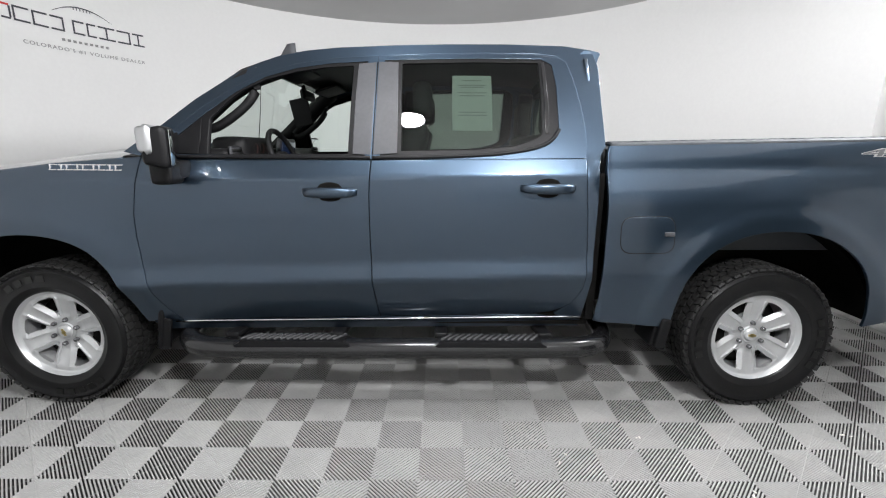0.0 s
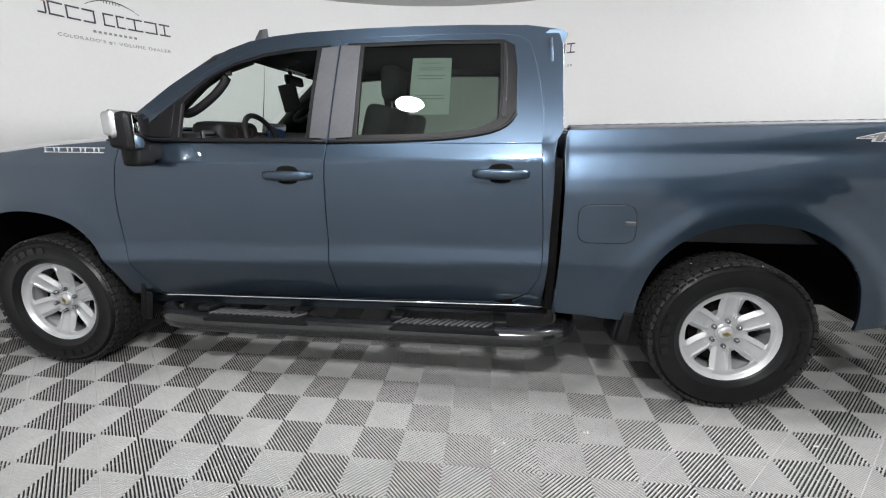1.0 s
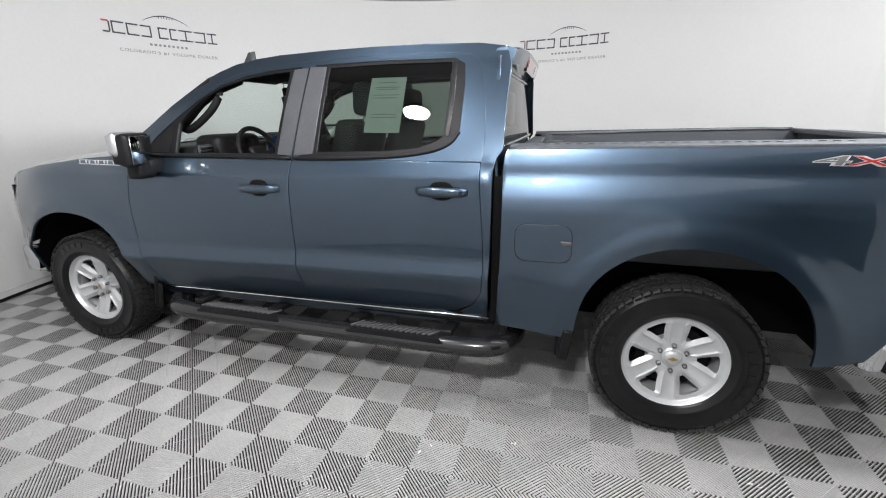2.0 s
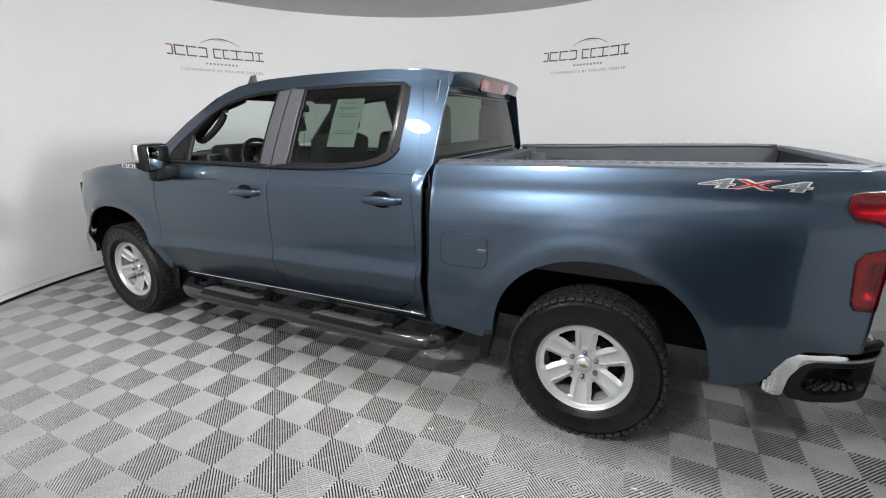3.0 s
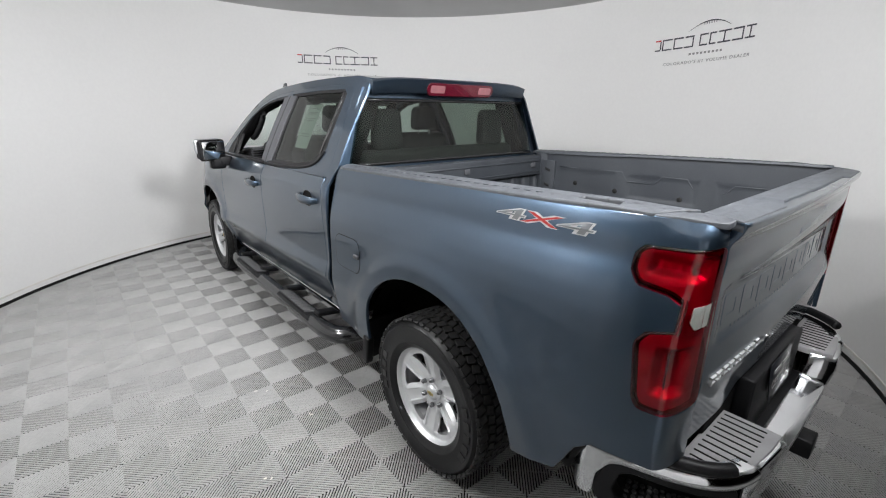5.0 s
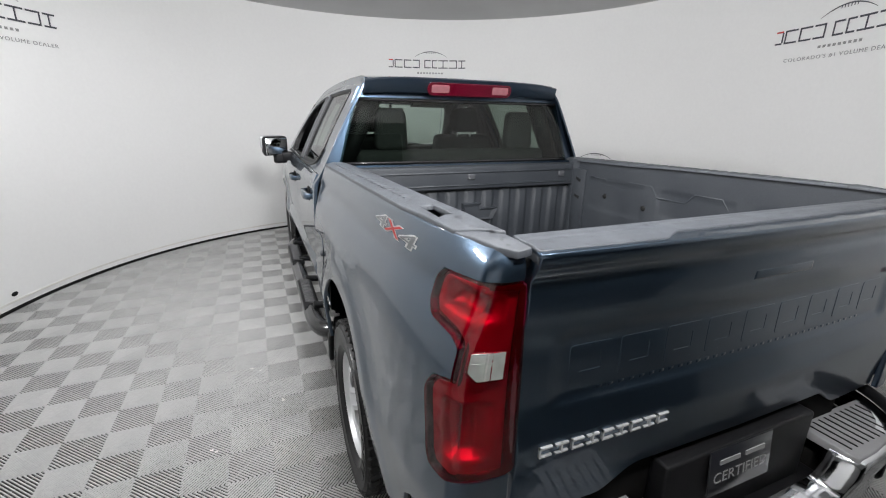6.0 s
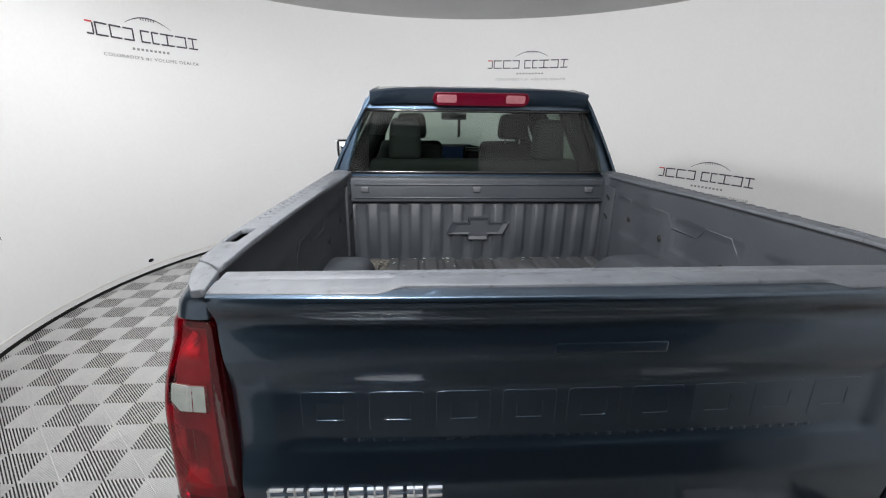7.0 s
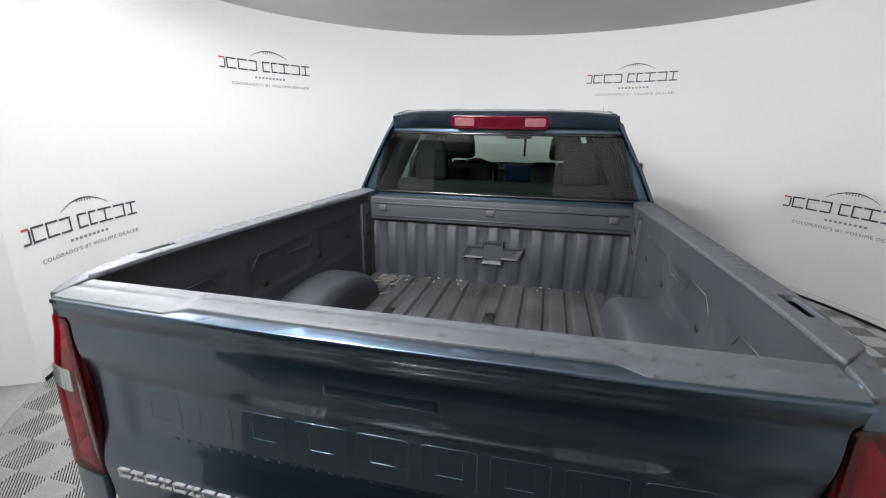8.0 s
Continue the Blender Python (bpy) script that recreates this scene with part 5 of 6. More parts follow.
bumper = part("rear_bumper", panel(rounded([(-0.61, 0.475), (-0.55, 0.455), (0.55, 0.455), (0.61, 0.475), (0.61, 0.648), (0.40, 0.648), (0.35, 0.53), (-0.35, 0.53), (-0.40, 0.648), (-0.61, 0.648)], 0.02, 3), bumper_f, axis="x", step=0.05, depth=0.10, chamfer=0.01), CHROME, truck, "chrome rear bumper with corner steps")
for s in (-1, 1):
    # chrome wing round the corner, with a black hexagonal foot hole in it
    path = softened([(4.50, 0.930), (4.60, 0.908), (4.72, 0.876), (4.84, 0.826), (4.92, 0.765), (4.965, 0.69), (4.985, 0.60)], 2)
    run = np.concatenate(([0], np.cumsum([math.dist(p, q) for p, q in zip(path, path[1:])])))

    def along(u, inset, s=s):
        """A place on the bumper's outer line, u along it, moved inwards."""
        p = [Vector((float(np.interp(c, run, [k[0] for k in path])), float(np.interp(c, run, [k[1] for k in path])))) for c in (u - 0.02, u, u + 0.02)]
        d = p[2] - p[0]
        n = Vector((-d.y, d.x)).normalized()
        return (p[1].x - n.x * inset, s * (p[1].y - n.y * inset))

    loop = rounded([(0.022, 0.44), (0.020, 0.555), (0.080, 0.662), (0.115, 0.674), (0.618, 0.660), (0.618, 0.606), (0.19, 0.617), (0.140, 0.598), (0.102, 0.54), (0.094, 0.44)], 0.018, 3)

    def wing_at(u, z, d):
        """The chrome band rolls inwards along its edges."""
        roll = 13 * max(0, 0.072 - u) ** 2 + 24 * max(0, z - 0.638) ** 2 + 20 * max(0, 0.634 - z) ** 2 * sstep(0.12, 0.22, u)
        return (*along(u, d + 0.06 * max(0.56 - z, 0) + min(roll, 0.04)), z)

    part("bumper_wing", panel(loop, W, side=s, placer=wing_at, step=0.012, depth=0.05, chamfer=0.008), CHROME, bumper, "thick chrome corner of the bumper")
    rim_ = rounded([(0.102, 0.49), (0.142, 0.600), (0.20, 0.619), (0.52, 0.608), (0.545, 0.56), (0.535, 0.46), (0.48, 0.425), (0.20, 0.425), (0.118, 0.437)], 0.02, 3)
    hole_ = rounded([(0.152, 0.50), (0.172, 0.578), (0.21, 0.599), (0.51, 0.590), (0.53, 0.555), (0.512, 0.48), (0.47, 0.449), (0.215, 0.449), (0.172, 0.462)], 0.02, 3)
    part("step_frame", panel(rim_, W, side=s, placer=lambda u, z, d: (*along(u, d + 0.008), z), holes=[hole_], step=0.05, depth=0.06, chamfer=0.008, gap=0), BLACK, bumper, "black hexagonal step frame")
    bm = bmesh.new()
    outer = [along(u, 0.04) for u in (0.13, 0.2, 0.3, 0.4, 0.47, 0.53)]
    inner = [along(u, 0.165) for u in (0.53, 0.42, 0.30, 0.14)]
    lower = [bm.verts.new((x, y, 0.436)) for x, y in outer + inner]
    upper = [bm.verts.new((x, y, 0.456)) for x, y in outer + inner]
    bm.faces.new(upper)
    bm.faces.new(lower[::-1])
    for i in range(len(lower)):
        bm.faces.new((lower[i - 1], lower[i], upper[i], upper[i - 1]))
    bmesh.ops.recalc_face_normals(bm, faces=bm.faces)
    st = part("corner_step", sharp(bm, 40), BLACK, bumper, "black corner step")
    bm = bmesh.new()
    for i in range(11):
        for j in range(4):
            x, y = along(0.20 + i * 0.025, 0.050 + j * 0.025 + 0.0125 * (i % 2))
            bmesh.ops.create_cone(bm, segments=6, radius1=0.0090, radius2=0.0075, depth=0.008, cap_ends=True, matrix=pose(x, y, 0.460))
    part("step_stud", bm, STUD_GREY, st, smooth=False)
    bm = bmesh.new()
    corner = [(*along(u, d), z) for z in (0.43, 0.63) for u, d in ((0.585, 0.03), (0.60, 0.03), (0.60, 0.17), (0.585, 0.17))]
    cv = [bm.verts.new(c) for c in corner]
    for f in ((0, 1, 2, 3), (4, 5, 6, 7), (0, 1, 5, 4), (1, 2, 6, 5), (2, 3, 7, 6), (3, 0, 4, 7)):
        bm.faces.new([cv[i] for i in f])
    bmesh.ops.recalc_face_normals(bm, faces=bm.faces)
    part("step_end", bm, BLACK, bumper, smooth=False)
    part("step_back", panel([(0.08, 0.42), (0.63, 0.42), (0.63, 0.63), (0.08, 0.63)], W, side=s, placer=lambda u, z, d: (*along(u, d + 0.135), z), step=0.05, depth=0.02, gap=0), BLACK, bumper)
    bm = bmesh.new()
    seal = softened([(0.004, 0.52), (0.012, 0.575), (0.066, 0.672), (0.11, 0.691), (0.20, 0.692), (0.30, 0.690), (0.40, 0.688), (0.50, 0.686)], 2)
    tube(bm, [(*along(u, 0.016), z) for u, z in seal], 0.021, 8)
    part("bumper_seal", bm, BLACK, bumper, "black strip between body and bumper")
    # ribbed top pads
    rim_ = [along(u, 0.026) for u in (0.36, 0.40, 0.44, 0.48, 0.52, 0.56, 0.60)]
    plan_ = [(4.795, s * 0.40), (4.795, s * 0.80)] + rim_ + [(4.968, s * 0.50), (4.972, s * 0.40)]
    pad = part("step_pad", panel(plan_, lambda x, y: 0.664, axis="z", step=0.06, depth=0.03, gap=0, chamfer=0.005), PAD_GREY, bumper, "grey ribbed bumper step pad")
    bm = bmesh.new()
    for k in range(12):
        y = 0.425 + k * 0.033
        xo = float(np.interp(y, [abs(p[1]) for p in rim_[::-1]], [p[0] for p in rim_[::-1]])) - 0.012
        if xo > 4.83:
            obox(bm, pose((4.81 + xo) / 2, s * y, 0.6645), (xo - 4.81, 0.007, 0.004), 0.0012, 1)
    part("pad_rib", bm, SEAM, pad)
bm = bmesh.new()
box(bm, (4.80, -0.40, 0.50), (4.975, 0.40, 0.535), 0.01)
box(bm, (4.80, -0.33, 0.50), (4.86, 0.33, 0.78), 0.01)
part("bumper_centre", bm, BLACK, bumper, "black bumper centre recess")
bm = bmesh.new()
obox(bm, pose(4.872, -0.036, 0.712, 0, -6, 0), (0.006, 0.275, 0.15), 0.004, 1)
plate = part("dealer_plate", bm, PLATE, bumper, "black plate with pale lettering")
bm = text_bm("CERTIFIED", 0.048, 1.0, 0.235, 0.0004)
bm.transform(pose(4.8775, -0.036, 0.694, 90 - 6, 0, 90))
part("plate_text", bm, SIGN_GREY, plate, smooth=False)
bm = bmesh.new()
for k in (-1, 1):
    obox(bm, pose(4.8725, -0.036 + k * 0.055, 0.745, 0, -6, 0), (0.004, 0.085, 0.014))
part("plate_mark", bm, SIGN_GREY, plate, smooth=False)
bm = bmesh.new()
box(bm, (4.70, -0.05, 0.39), (5.03, 0.05, 0.47), 0.008)
part("tow_hitch", bm, BLACK, truck)

# ---- underbody ----
bm = bmesh.new()
box(bm, (-0.55, -0.62, 0.50), (2.85, 0.62, 0.56), 0.01)
box(bm, (0.45, -0.90, 0.44), (2.85, -0.50, 0.52), 0.01)
box(bm, (0.45, 0.50, 0.44), (2.85, 0.90, 0.52), 0.01)
box(bm, (2.87, -0.60, 0.62), (4.80, 0.60, 0.80), 0.01)
part("floor_pan", bm, DARK, truck)
for s in (-1, 1):
    bm = bmesh.new()
    box(bm, (-0.8, s * 0.46 - 0.04, 0.44), (4.85, s * 0.46 + 0.04, 0.58), 0.01)
    part("frame_rail", bm, DARK, truck)
    bm = bmesh.new()
    tube(bm, [(3.30, s * 0.55, 0.55), (3.745, s * 0.55, 0.46), (4.40, s * 0.55, 0.60)], 0.035, 8, flat=0.7)
    part("leaf_spring", bm, DARK, truck)
bm = bmesh.new()
tube(bm, [(3.745, -0.80, 0.395), (3.745, 0.80, 0.395)], 0.05, 12)
bmesh.ops.create_uvsphere(bm, u_segments=14, v_segments=8, radius=0.15, matrix=pose(3.745, 0.0, 0.395))
part("rear_axle", bm, DARK, truck)
bm = bmesh.new()
tube(bm, [(0, -0.80, 0.395), (0, 0.80, 0.395)], 0.04, 12)
part("front_axle", bm, DARK, truck)
bm = bmesh.new()
tube(bm, [(2.9, 0.2, 0.42), (4.2, 0.3, 0.45), (4.6, 0.55, 0.46)], 0.035, 10)
part("exhaust", bm, STEEL, truck)


# ---- wheels ----
def tyre_bm():
    bm = bmesh.new()
    prof = [(0.238, 0.098), (0.252, 0.112), (0.270, 0.119), (0.273, 0.1225), (0.279, 0.1235), (0.283, 0.122), (0.310, 0.126), (0.348, 0.1245), (0.352, 0.1275), (0.360, 0.1265), (0.364, 0.120), (0.375, 0.1105), (0.383, 0.095), (0.386, 0.05), (0.386, -0.05), (0.383, -0.095), (0.375, -0.1105), (0.350, -0.122), (0.300, -0.125), (0.250, -0.112), (0.238, -0.098)]
    lathe_y(bm, prof, 72, closed=True)
    return sharp(bm, 50)


def tread_bm():
    bm = bmesh.new()
    n = 56
    for k in range(n):
        a = 2 * math.pi * k / n
        for j, (o, w, sh) in enumerate(((-0.092, 0.040, 0.0), (-0.046, 0.036, 0.5), (0.0, 0.036, 0.2), (0.046, 0.036, 0.7), (0.092, 0.040, 0.1))):
            aa = a + sh * 2 * math.pi / n
            r = 0.3905 if j in (1, 2, 3) else 0.388
            m = Matrix.Rotation(-aa, 4, "Y") @ Matrix.Translation((r, -o, 0)) @ Matrix.Rotation(radians((20, -18, 14, -18, 20)[j]), 4, "X")
            obox(bm, m, (0.012, w + 0.001, 0.0350), 0.0)
    # shoulder lugs
    for k in range(n):
        a = 2 * math.pi * k / n
        for s in (-1, 1):
            m = Matrix.Rotation(-a, 4, "Y") @ Matrix.Translation((0.375, s * 0.109, 0)) @ Matrix.Rotation(s * -0.9, 4, "Z")
            obox(bm, m, (0.010, 0.030 if k % 2 else 0.034, 0.0325), 0.0)
    return bm


def rim_bm():
    """Six-spoke cast wheel: a dished face with windows, and the barrel behind it."""
    bm = bmesh.new()
    radii = [0.040, 0.056, 0.072, 0.086, 0.098, 0.106, 0.112, 0.122, 0.136, 0.152, 0.168, 0.184, 0.196, 0.203, 0.212, 0.224]

    def lin(a, b, x):
        return min(max((x - a) / (b - a), 0), 1)

    spoke = (0.0, 0.30, 0.46, 0.54, 0.62, 0.80, 1.0)      # from the spoke's middle to the window's edge
    relief = (-0.008, -0.008, -0.006, 0.004, 0.003, -0.006, -0.015)
    gap = (0.35, 0.7)                                     # on to the window's middle
    cols = []
    for sector in range(6):
        for sg, items in ((-1, [(1, g) for g in gap[::-1]] + [(0, f) for f in spoke[::-1]]), (1, [(0, f) for f in spoke[1:]] + [(1, g) for g in gap] + [(1, 1.0)])):
            cols += [(sector, sg, kind, f) for kind, f in items]

    def place(r, col):
        sector, sg, kind, f = col
        edge = 30 - (4.5 + 9.5 * lin(0.108, 0.198, r) - 3.0 * lin(0.196, 0.203, r) + 1.5 * (1 - lin(0.112, 0.125, r)) * -1)
        a = edge * f if kind == 0 else edge + (30 - edge) * f
        k = lin(0.080, 0.106, r) * (1 - lin(0.172, 0.222, r))
        rel = relief[spoke.index(f)] if kind == 0 else -0.010
        o = 0.048 + 0.030 * lin(0.07, 0.20, r) + rel * k
        th = radians(60 * sector + 30 + sg * a)
        return (r * math.cos(th), -o, r * math.sin(th))

    grid = [[bm.verts.new(place(r, c)) for c in cols] for r in radii]
    nt = len(cols)
    for i in range(len(radii) - 1):
        rm = (radii[i] + radii[i + 1]) / 2
        for k in range(nt):
            c, d = cols[k], cols[(k + 1) % nt]
            if 0.112 < rm < 0.203 and (c[2] == 1 or d[2] == 1):
                continue
            bm.faces.new((grid[i][k], grid[i][(k + 1) % nt], grid[i + 1][(k + 1) % nt], grid[i + 1][k]))
    for v in [v for v in bm.verts if not v.link_faces]:
        bm.verts.remove(v)
    bmesh.ops.recalc_face_normals(bm, faces=bm.faces)
    if sum(f.normal.y for f in bm.faces) > 0:
        for f in bm.faces:
            f.normal_flip()
    bmesh.ops.solidify(bm, geom=bm.faces[:], thickness=0.026)
    lathe_y(bm, [(0.222, 0.077), (0.229, 0.082), (0.236, 0.096), (0.241, 0.102), (0.240, 0.094), (0.228, 0.080), (0.216, 0.050), (0.205, 0.0), (0.205, -0.09)], 72)
    lathe_y(bm, [(0.0005, 0.055), (0.045, 0.055), (0.052, 0.05)], 36)
    return sharp(bm, 20)


TYRE, TREAD, RIM_ME = bpy.data.meshes.new("tyre"), bpy.data.meshes.new("tread"), bpy.data.meshes.new("wheel")
for me, make, m in ((TYRE, tyre_bm, RUBBER), (TREAD, tread_bm, RUBBER_TREAD), (RIM_ME, rim_bm, RIM)):
    b = make()
    b.to_mesh(me)
    b.free()
    me.materials.append(m)
    if me is not TREAD:
        me.shade_smooth()
nut = bmesh.new()
lathe_y(nut, [(0.0005, 0.022), (0.007, 0.021), (0.0115, 0.015), (0.0125, 0.0)], 10)
NUT = bpy.data.meshes.new("lug_nut")
nut.to_mesh(NUT)
nut.free()
NUT.materials.append(NUT_DARK)
NUT.shade_smooth()
capb = bmesh.new()
lathe_y(capb, [(0.0005, 0.014), (0.025, 0.013), (0.036, 0.008), (0.038, 0.0)], 28)
CAPM = bpy.data.meshes.new("centre_cap")
capb.to_mesh(CAPM)
capb.free()
CAPM.materials.append(RIM)
CAPM.shade_smooth()
emb = bmesh.new()
obox(emb, pose(0, -0.0145, 0), (0.042, 0.003, 0.012))
obox(emb, pose(0, -0.0145, 0), (0.015, 0.003, 0.020))
EMB = bpy.data.meshes.new("cap_mark")
emb.to_mesh(EMB)
emb.free()
EMB.materials.append(GOLD)
bars = bmesh.new()
for start, count in ((-26, 5), (162, 4)):
    for k in range(count):
        a = radians(start + k * 11)
        obox(bars, Matrix.Rotation(-a, 4, "Y") @ Matrix.Translation((0.322, -0.1268, 0)), (0.034, 0.004, 0.040))
BARS = bpy.data.meshes.new("side_bars")
bars.to_mesh(BARS)
bars.free()
BARS.materials.append(RUBBER_MARK)
disc = bmesh.new()
lathe_y(disc, [(0.06, 0.018), (0.165, 0.018), (0.165, -0.01), (0.06, -0.01)], 48)
DISC = bpy.data.meshes.new("brake_disc")
disc.to_mesh(DISC)
disc.free()
DISC.materials.append(DARK)
back_b = bmesh.new()
lathe_y(back_b, [(0.0005, -0.03), (0.20, -0.03)], 36)
BACK = bpy.data.meshes.new("brake_shield")
back_b.to_mesh(BACK)
back_b.free()
BACK.materials.append(DARK)
for x in (0.0, WB):
    for s in (-1, 1):
        turn = Matrix.Rotation(radians(0 if x else 70), 4, "Y")
        base = Matrix.Translation((x, s * 0.868, HUB)) @ (Matrix.Rotation(math.pi, 4, "Z") if s > 0 else Matrix.Identity(4)) @ turn
        wheel = part("wheel", RIM_ME, None, truck, "silver six-spoke alloy wheel", smooth=False)
        wheel.matrix_basis = base
        for nm, me in (("tyre", TYRE), ("tread", TREAD), ("centre_cap", CAPM), ("cap_mark", EMB), ("sidewall_mark", BARS), ("brake_disc", DISC), ("brake_shield", BACK)):
            o = part(nm, me, None, wheel, "black all-terrain tyre" if nm == "tyre" else "", smooth=False)
            if nm in ("centre_cap", "cap_mark"):
                o.location = (0, -0.055, 0)
        for k in range(6):
            o = part("lug_nut", NUT, None, wheel, smooth=False)
            a = radians(60 * k + 30)
            o.location = (0.0695 * math.cos(a), -0.052, 0.0695 * math.sin(a))

# ---- cabin ----
def cushion(bm, lo, hi, bev, m=None):
    b2 = bmesh.new()
    box(b2, lo, hi, bev, 4)
    if m is not None:
        b2.transform(m)
    tmp = bpy.data.meshes.new("tmp")
    b2.to_mesh(tmp)
    b2.free()
    bm.from_mesh(tmp)
    bpy.data.meshes.remove(tmp)


def head_rest(x, y, z, parent, half=0.125, tall=0.20):
    bm = bmesh.new()
    cushion(bm, (x - 0.055, y - half, z), (x + 0.055, y + half, z + tall), 0.05)
    for v in bm.verts:
        v.co.y = y + (v.co.y - y) * (1 - 0.16 * sstep(z + 0.5 * tall, z + tall, v.co.z))
    hr = part("headrest", bm, CLOTH, parent)
    bm = bmesh.new()
    for d in (-0.06, 0.06):
        tube(bm, [(x, y + d, z - 0.10), (x, y + d, z + 0.02)], 0.007, 8)
    part("posts", bm, STEEL, parent)


for y in (-0.42, 0.42):
    bm = bmesh.new()
    cushion(bm, (1.20, y - 0.27, 0.78), (1.74, y + 0.27, 0.98), 0.06)
    m = Matrix.Translation((1.74, 0, 0.92)) @ Matrix.Rotation(radians(14), 4, "Y") @ Matrix.Translation((-1.74, 0, -0.92))
    cushion(bm, (1.68, y - 0.26, 0.90), (1.83, y + 0.26, 1.55), 0.06, m)
    seat = part("front_seat", bm, CLOTH, truck, "dark grey cloth front seat")
    head_rest(1.935, y, 1.555, seat)
bm = bmesh.new()
cushion(bm, (2.18, -0.70, 0.78), (2.62, 0.70, 0.97), 0.06)
cushion(bm, (2.62, -0.70, 0.90), (2.76, 0.70, 1.47), 0.05)
bench = part("rear_bench", bm, CLOTH, truck, "dark grey cloth rear bench")
for y in (-0.46, 0.49):
    head_rest(2.69, y, 1.46, bench, 0.108, 0.265)
# dash
bm = bmesh.new()
cushion(bm, (0.63, -0.80, 0.90), (0.94, 0.80, 1.405), 0.06)
for v in bm.verts:
    if v.co.x > 0.86:
        v.co.z -= 0.03
    if v.co.x < 0.72 and v.co.z > 1.3:
        v.co.z -= 0.035
dash = part("dashboard", sharp(bm, 45), TRIM_IN, truck, "black dashboard")
bm = bmesh.new()
cushion(bm, (0.74, -0.64, 1.20), (0.955, -0.20, 1.44), 0.07)
part("gauge_hood", bm, TRIM_IN, dash)
for y in (-0.52, -0.43, -0.34):
    bm = bmesh.new()
    lathe_y(bm, [(0.0255, 0.0), (0.028, 0.002)], 16)
    bm.transform(pose(0.959, y, 1.375, 0, 0, 90))
    part("gauge", bm, GAUGE_GLOW, dash, "red lit gauge ring")
bm = bmesh.new()
obox(bm, pose(0.958, 0.0, 1.345, 0, 10, 0), (0.03, 0.24, 0.15), 0.008)
part("screen", bm, SCREEN, dash, "dark centre screen")
bm = bmesh.new()
obox(bm, pose(0.943, 0.0, 1.345, 0, 10, 0), (0.03, 0.30, 0.19), 0.015)
part("screen_frame", bm, SATIN, dash)
for y in (-0.74, 0.74):
    bm = bmesh.new()
    obox(bm, pose(0.938, y, 1.335), (0.02, 0.12, 0.10), 0.02)
    v1 = part("air_vent", bm, SATIN, dash, "air vent with bright frame")
    bm = bmesh.new()
    for k in range(4):
        obox(bm, pose(0.951, y, 1.302 + 0.021 * k), (0.006, 0.10, 0.013))
    part("vent_slat", bm, SEAM, v1)
# steering wheel
bm = bmesh.new()
wm = Matrix.Translation((1.10, -0.42, 1.30)) @ Matrix.Rotation(radians(-22), 4, "Y")
ring = [wm @ Vector((0, 0.19 * math.cos(a), 0.19 * math.sin(a))) for a in (2 * math.pi * k / 32 for k in range(33))]
tube(bm, ring, 0.0165, 10, cap=False)
sw = part("steering_wheel", bm, TRIM_IN, truck, "black leather steering wheel")
bm = bmesh.new()
for a in (0, 180, 270):
    c, s_ = math.cos(radians(a)), math.sin(radians(a))
    obox(bm, wm @ pose(-0.01, 0.095 * c, 0.095 * s_) @ Matrix.Rotation(radians(a), 4, "X"), (0.018, 0.17, 0.05), 0.008)
obox(bm, wm @ pose(-0.015, 0, 0), (0.05, 0.15, 0.13), 0.03, 3)
part("spokes", bm, TRIM_IN, sw)
bm = bmesh.new()
tube(bm, [wm @ Vector((-0.03, 0, 0)), (0.90, -0.42, 1.21)], 0.04, 10)
part("column", bm, TRIM_IN, sw)
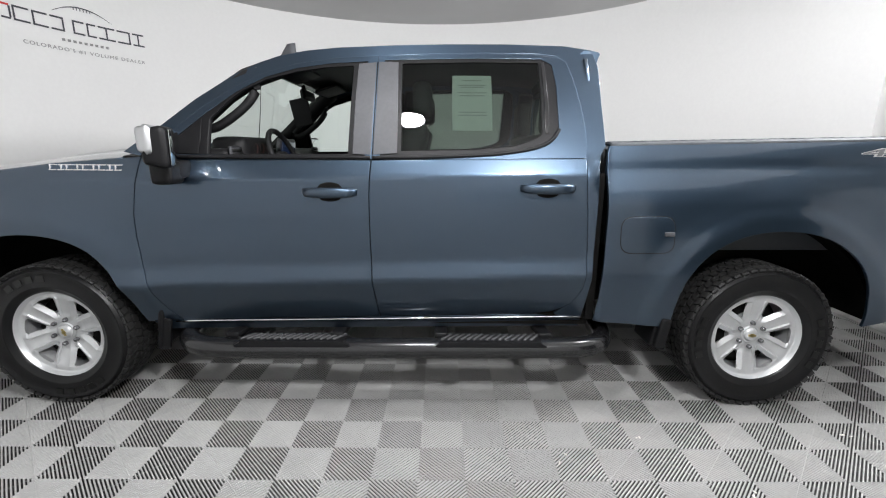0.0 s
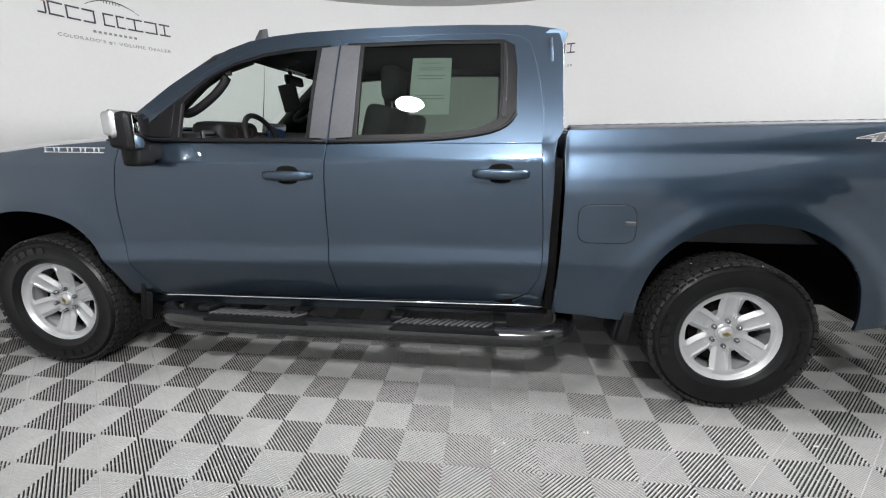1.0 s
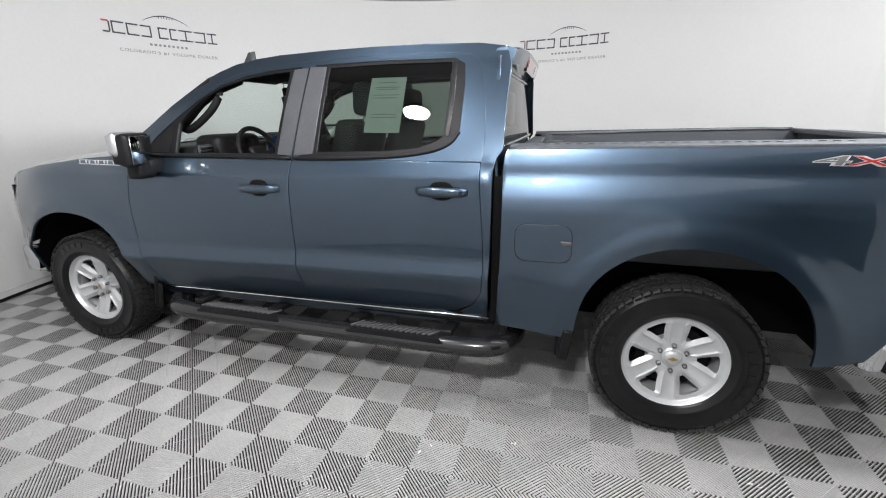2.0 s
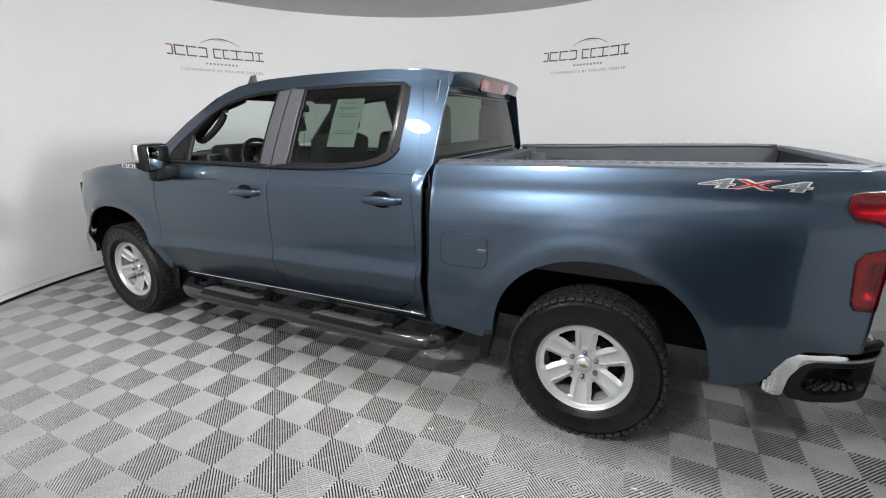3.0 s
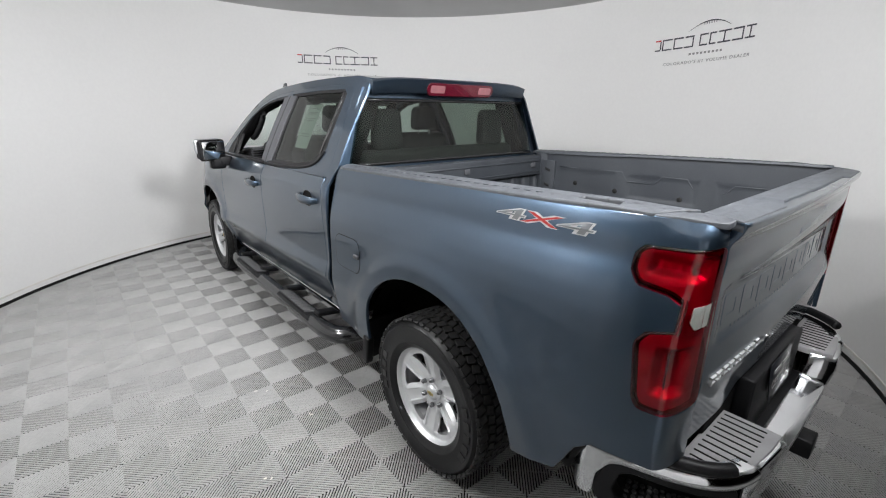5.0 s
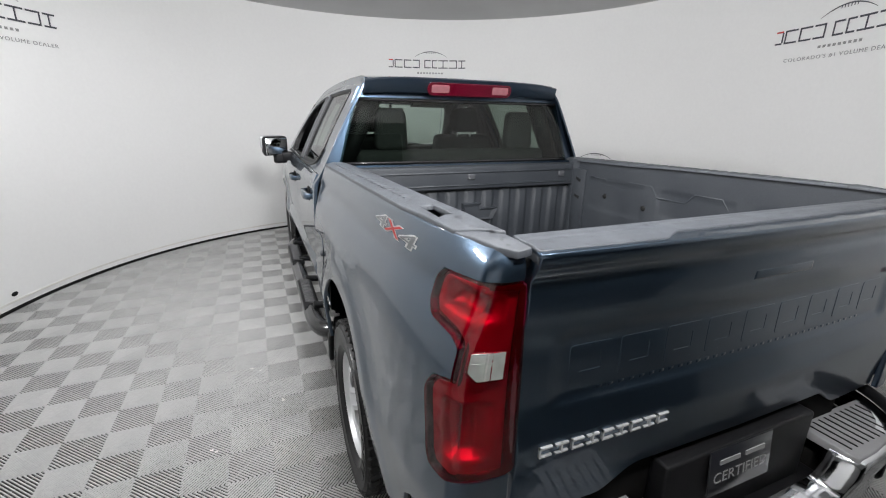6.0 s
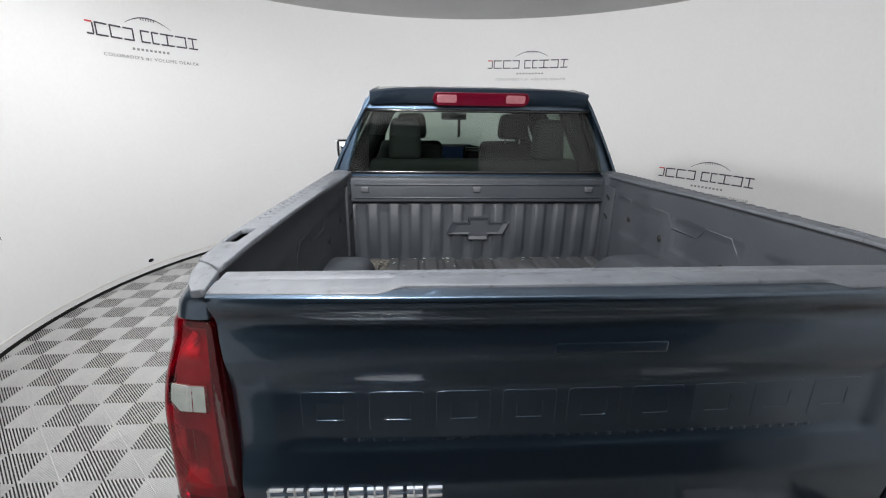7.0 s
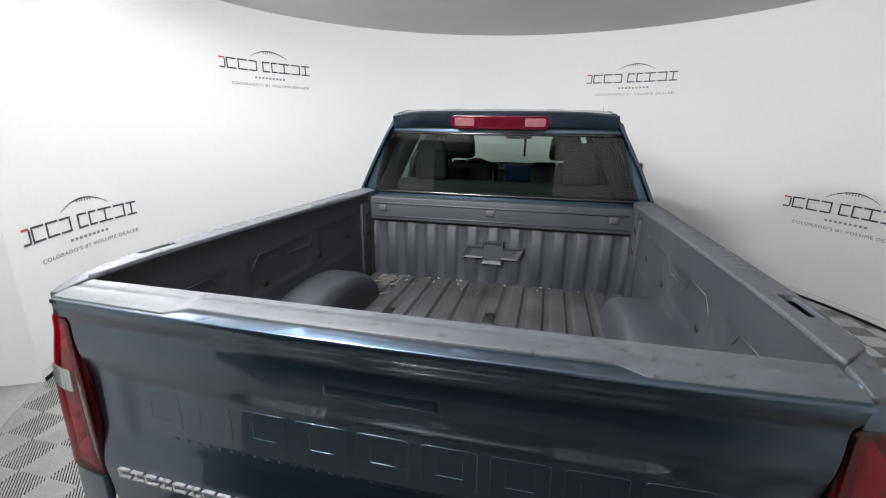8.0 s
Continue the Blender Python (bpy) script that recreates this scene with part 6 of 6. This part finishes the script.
# rear-view mirror, visors, handles, roof lining
bm = bmesh.new()
obox(bm, pose(1.13, 0.0, 1.725, 0, -8, 0), (0.035, 0.25, 0.065), 0.02, 3)
tube(bm, [(1.115, 0.0, 1.73), (1.10, 0.0, 1.79)], 0.014, 8)
part("cabin_mirror", bm, TRIM_IN, truck, "black rear-view mirror")
bm = bmesh.new()
obox(bm, pose(1.06, 0.06, 1.62, 0, -12, 0), (0.13, 0.018, 0.19), 0.008)
part("hanging_tag", bm, TRIM_IN, truck, "dark tag hanging from the mirror")
for y in (-0.66, 0.66):
    s = 1 if y > 0 else -1
    bm = bmesh.new()
    pts = [(0.80, 1.515), (0.77, 1.485), (0.83, 1.470), (0.93, 1.530), (1.03, 1.615), (1.075, 1.70), (1.03, 1.715), (0.92, 1.625)]
    ring = [(x, y * (1.36 - 0.24 * z) + s * 0.065, z) for x, z in softened(pts + pts[:1], 2)]
    tube(bm, ring, 0.024, 8)
    part("grab_handle", bm, TRIM_IN, truck, "black pillar grab handle")
    bm = bmesh.new()
    tube(bm, [(0.56, s * 0.83, 1.37), (0.80, s * 0.755, 1.57), (1.02, s * 0.68, 1.735), (1.15, s * 0.60, 1.80)], 0.055, 8)
    part("pillar_lining", bm, TRIM_IN, truck)
    bm = bmesh.new()
    obox(bm, pose(1.20, s * 0.38, 1.800, 0, -18, 0), (0.16, 0.36, 0.018), 0.008)
    part("sun_visor", bm, TRIM_IN, truck)
    for x0, x1 in ((0.62, 1.66), (1.76, 2.74)):
        bm = bmesh.new()
        box(bm, (x0, min(s * 0.80, s * 0.88), 0.55), (x1, max(s * 0.80, s * 0.88), 1.315), 0.02, 2)
        part("door_card", bm, TRIM_IN, truck)
    bm = bmesh.new()
    box(bm, (1.655, min(s * 0.70, s * 0.80), 0.6), (1.80, max(s * 0.70, s * 0.80), 1.33), 0.03, 2)
    tube(bm, [(1.70, s * 0.81, 1.32), (1.70, s * 0.60, 1.80)], 0.05, 8)
    part("pillar_lining", bm, TRIM_IN, truck)
    bm = bmesh.new()
    tube(bm, [(2.73, s * 0.79, 1.36), (2.73, s * 0.58, 1.80)], 0.06, 8)
    part("pillar_lining", bm, TRIM_IN, truck)
part("roof_lining", panel([(1.10, -0.64), (1.10, 0.64), (2.80, 0.64), (2.80, -0.64)], lambda x, y: roof_z(x) - 0.045 + 0.03 * (1 - (y / 0.66) ** 4), axis="z", step=0.1, outward=-1), TRIM_IN, truck)
bm = bmesh.new()
box(bm, (0.60, -0.80, 0.56), (2.80, 0.80, 0.60))
box(bm, (1.0, -0.13, 0.60), (1.75, 0.13, 0.96), 0.03)
part("cabin_floor", bm, TRIM_IN, truck)
# price sheet in the rear door's window
me = panel([(2.105, 1.470), (2.105, 1.750), (2.305, 1.750), (2.305, 1.470)], lambda x, z: G(x, z) - 0.024, side=-1, step=0.1, gap=0, depth=0.001)
sheet = tagged(part("window_sheet", me, PAPER), "white paper sheet fixed inside the tinted window", "paper sheet")
bm = bmesh.new()
for z, w in ((1.725, 0.10), (1.70, 0.14), (1.69, 0.12), (1.66, 0.15), (1.645, 0.13), (1.56, 0.14), (1.545, 0.15)):
    x0 = 2.205 - w / 2
    y = -(G(2.2, z) - 0.0235)
    obox(bm, pose(2.205, y, z), (w, 0.0006, 0.006))
part("print", bm, SIGN_GREY, sheet, smooth=False)

# specks and scraps on the floor beside the truck
rng = random.Random(11)
bm = bmesh.new()
for x, y in ((3.03, -1.27), (4.07, -1.26), (3.35, -1.62), (2.6, -1.42), (4.4, -1.75)):
    for k in range(2):
        obox(bm, pose(x + rng.uniform(-0.03, 0.03), y + rng.uniform(-0.03, 0.03), 0.003, rng.uniform(-10, 10), 0, rng.uniform(0, 180)), (rng.uniform(0.008, 0.024), rng.uniform(0.004, 0.009), 0.003))
tagged(part("debris", bm, CREAM, smooth=False), "small pale scraps lying on the tiles", "debris", kind="stuff")

lay_floor()
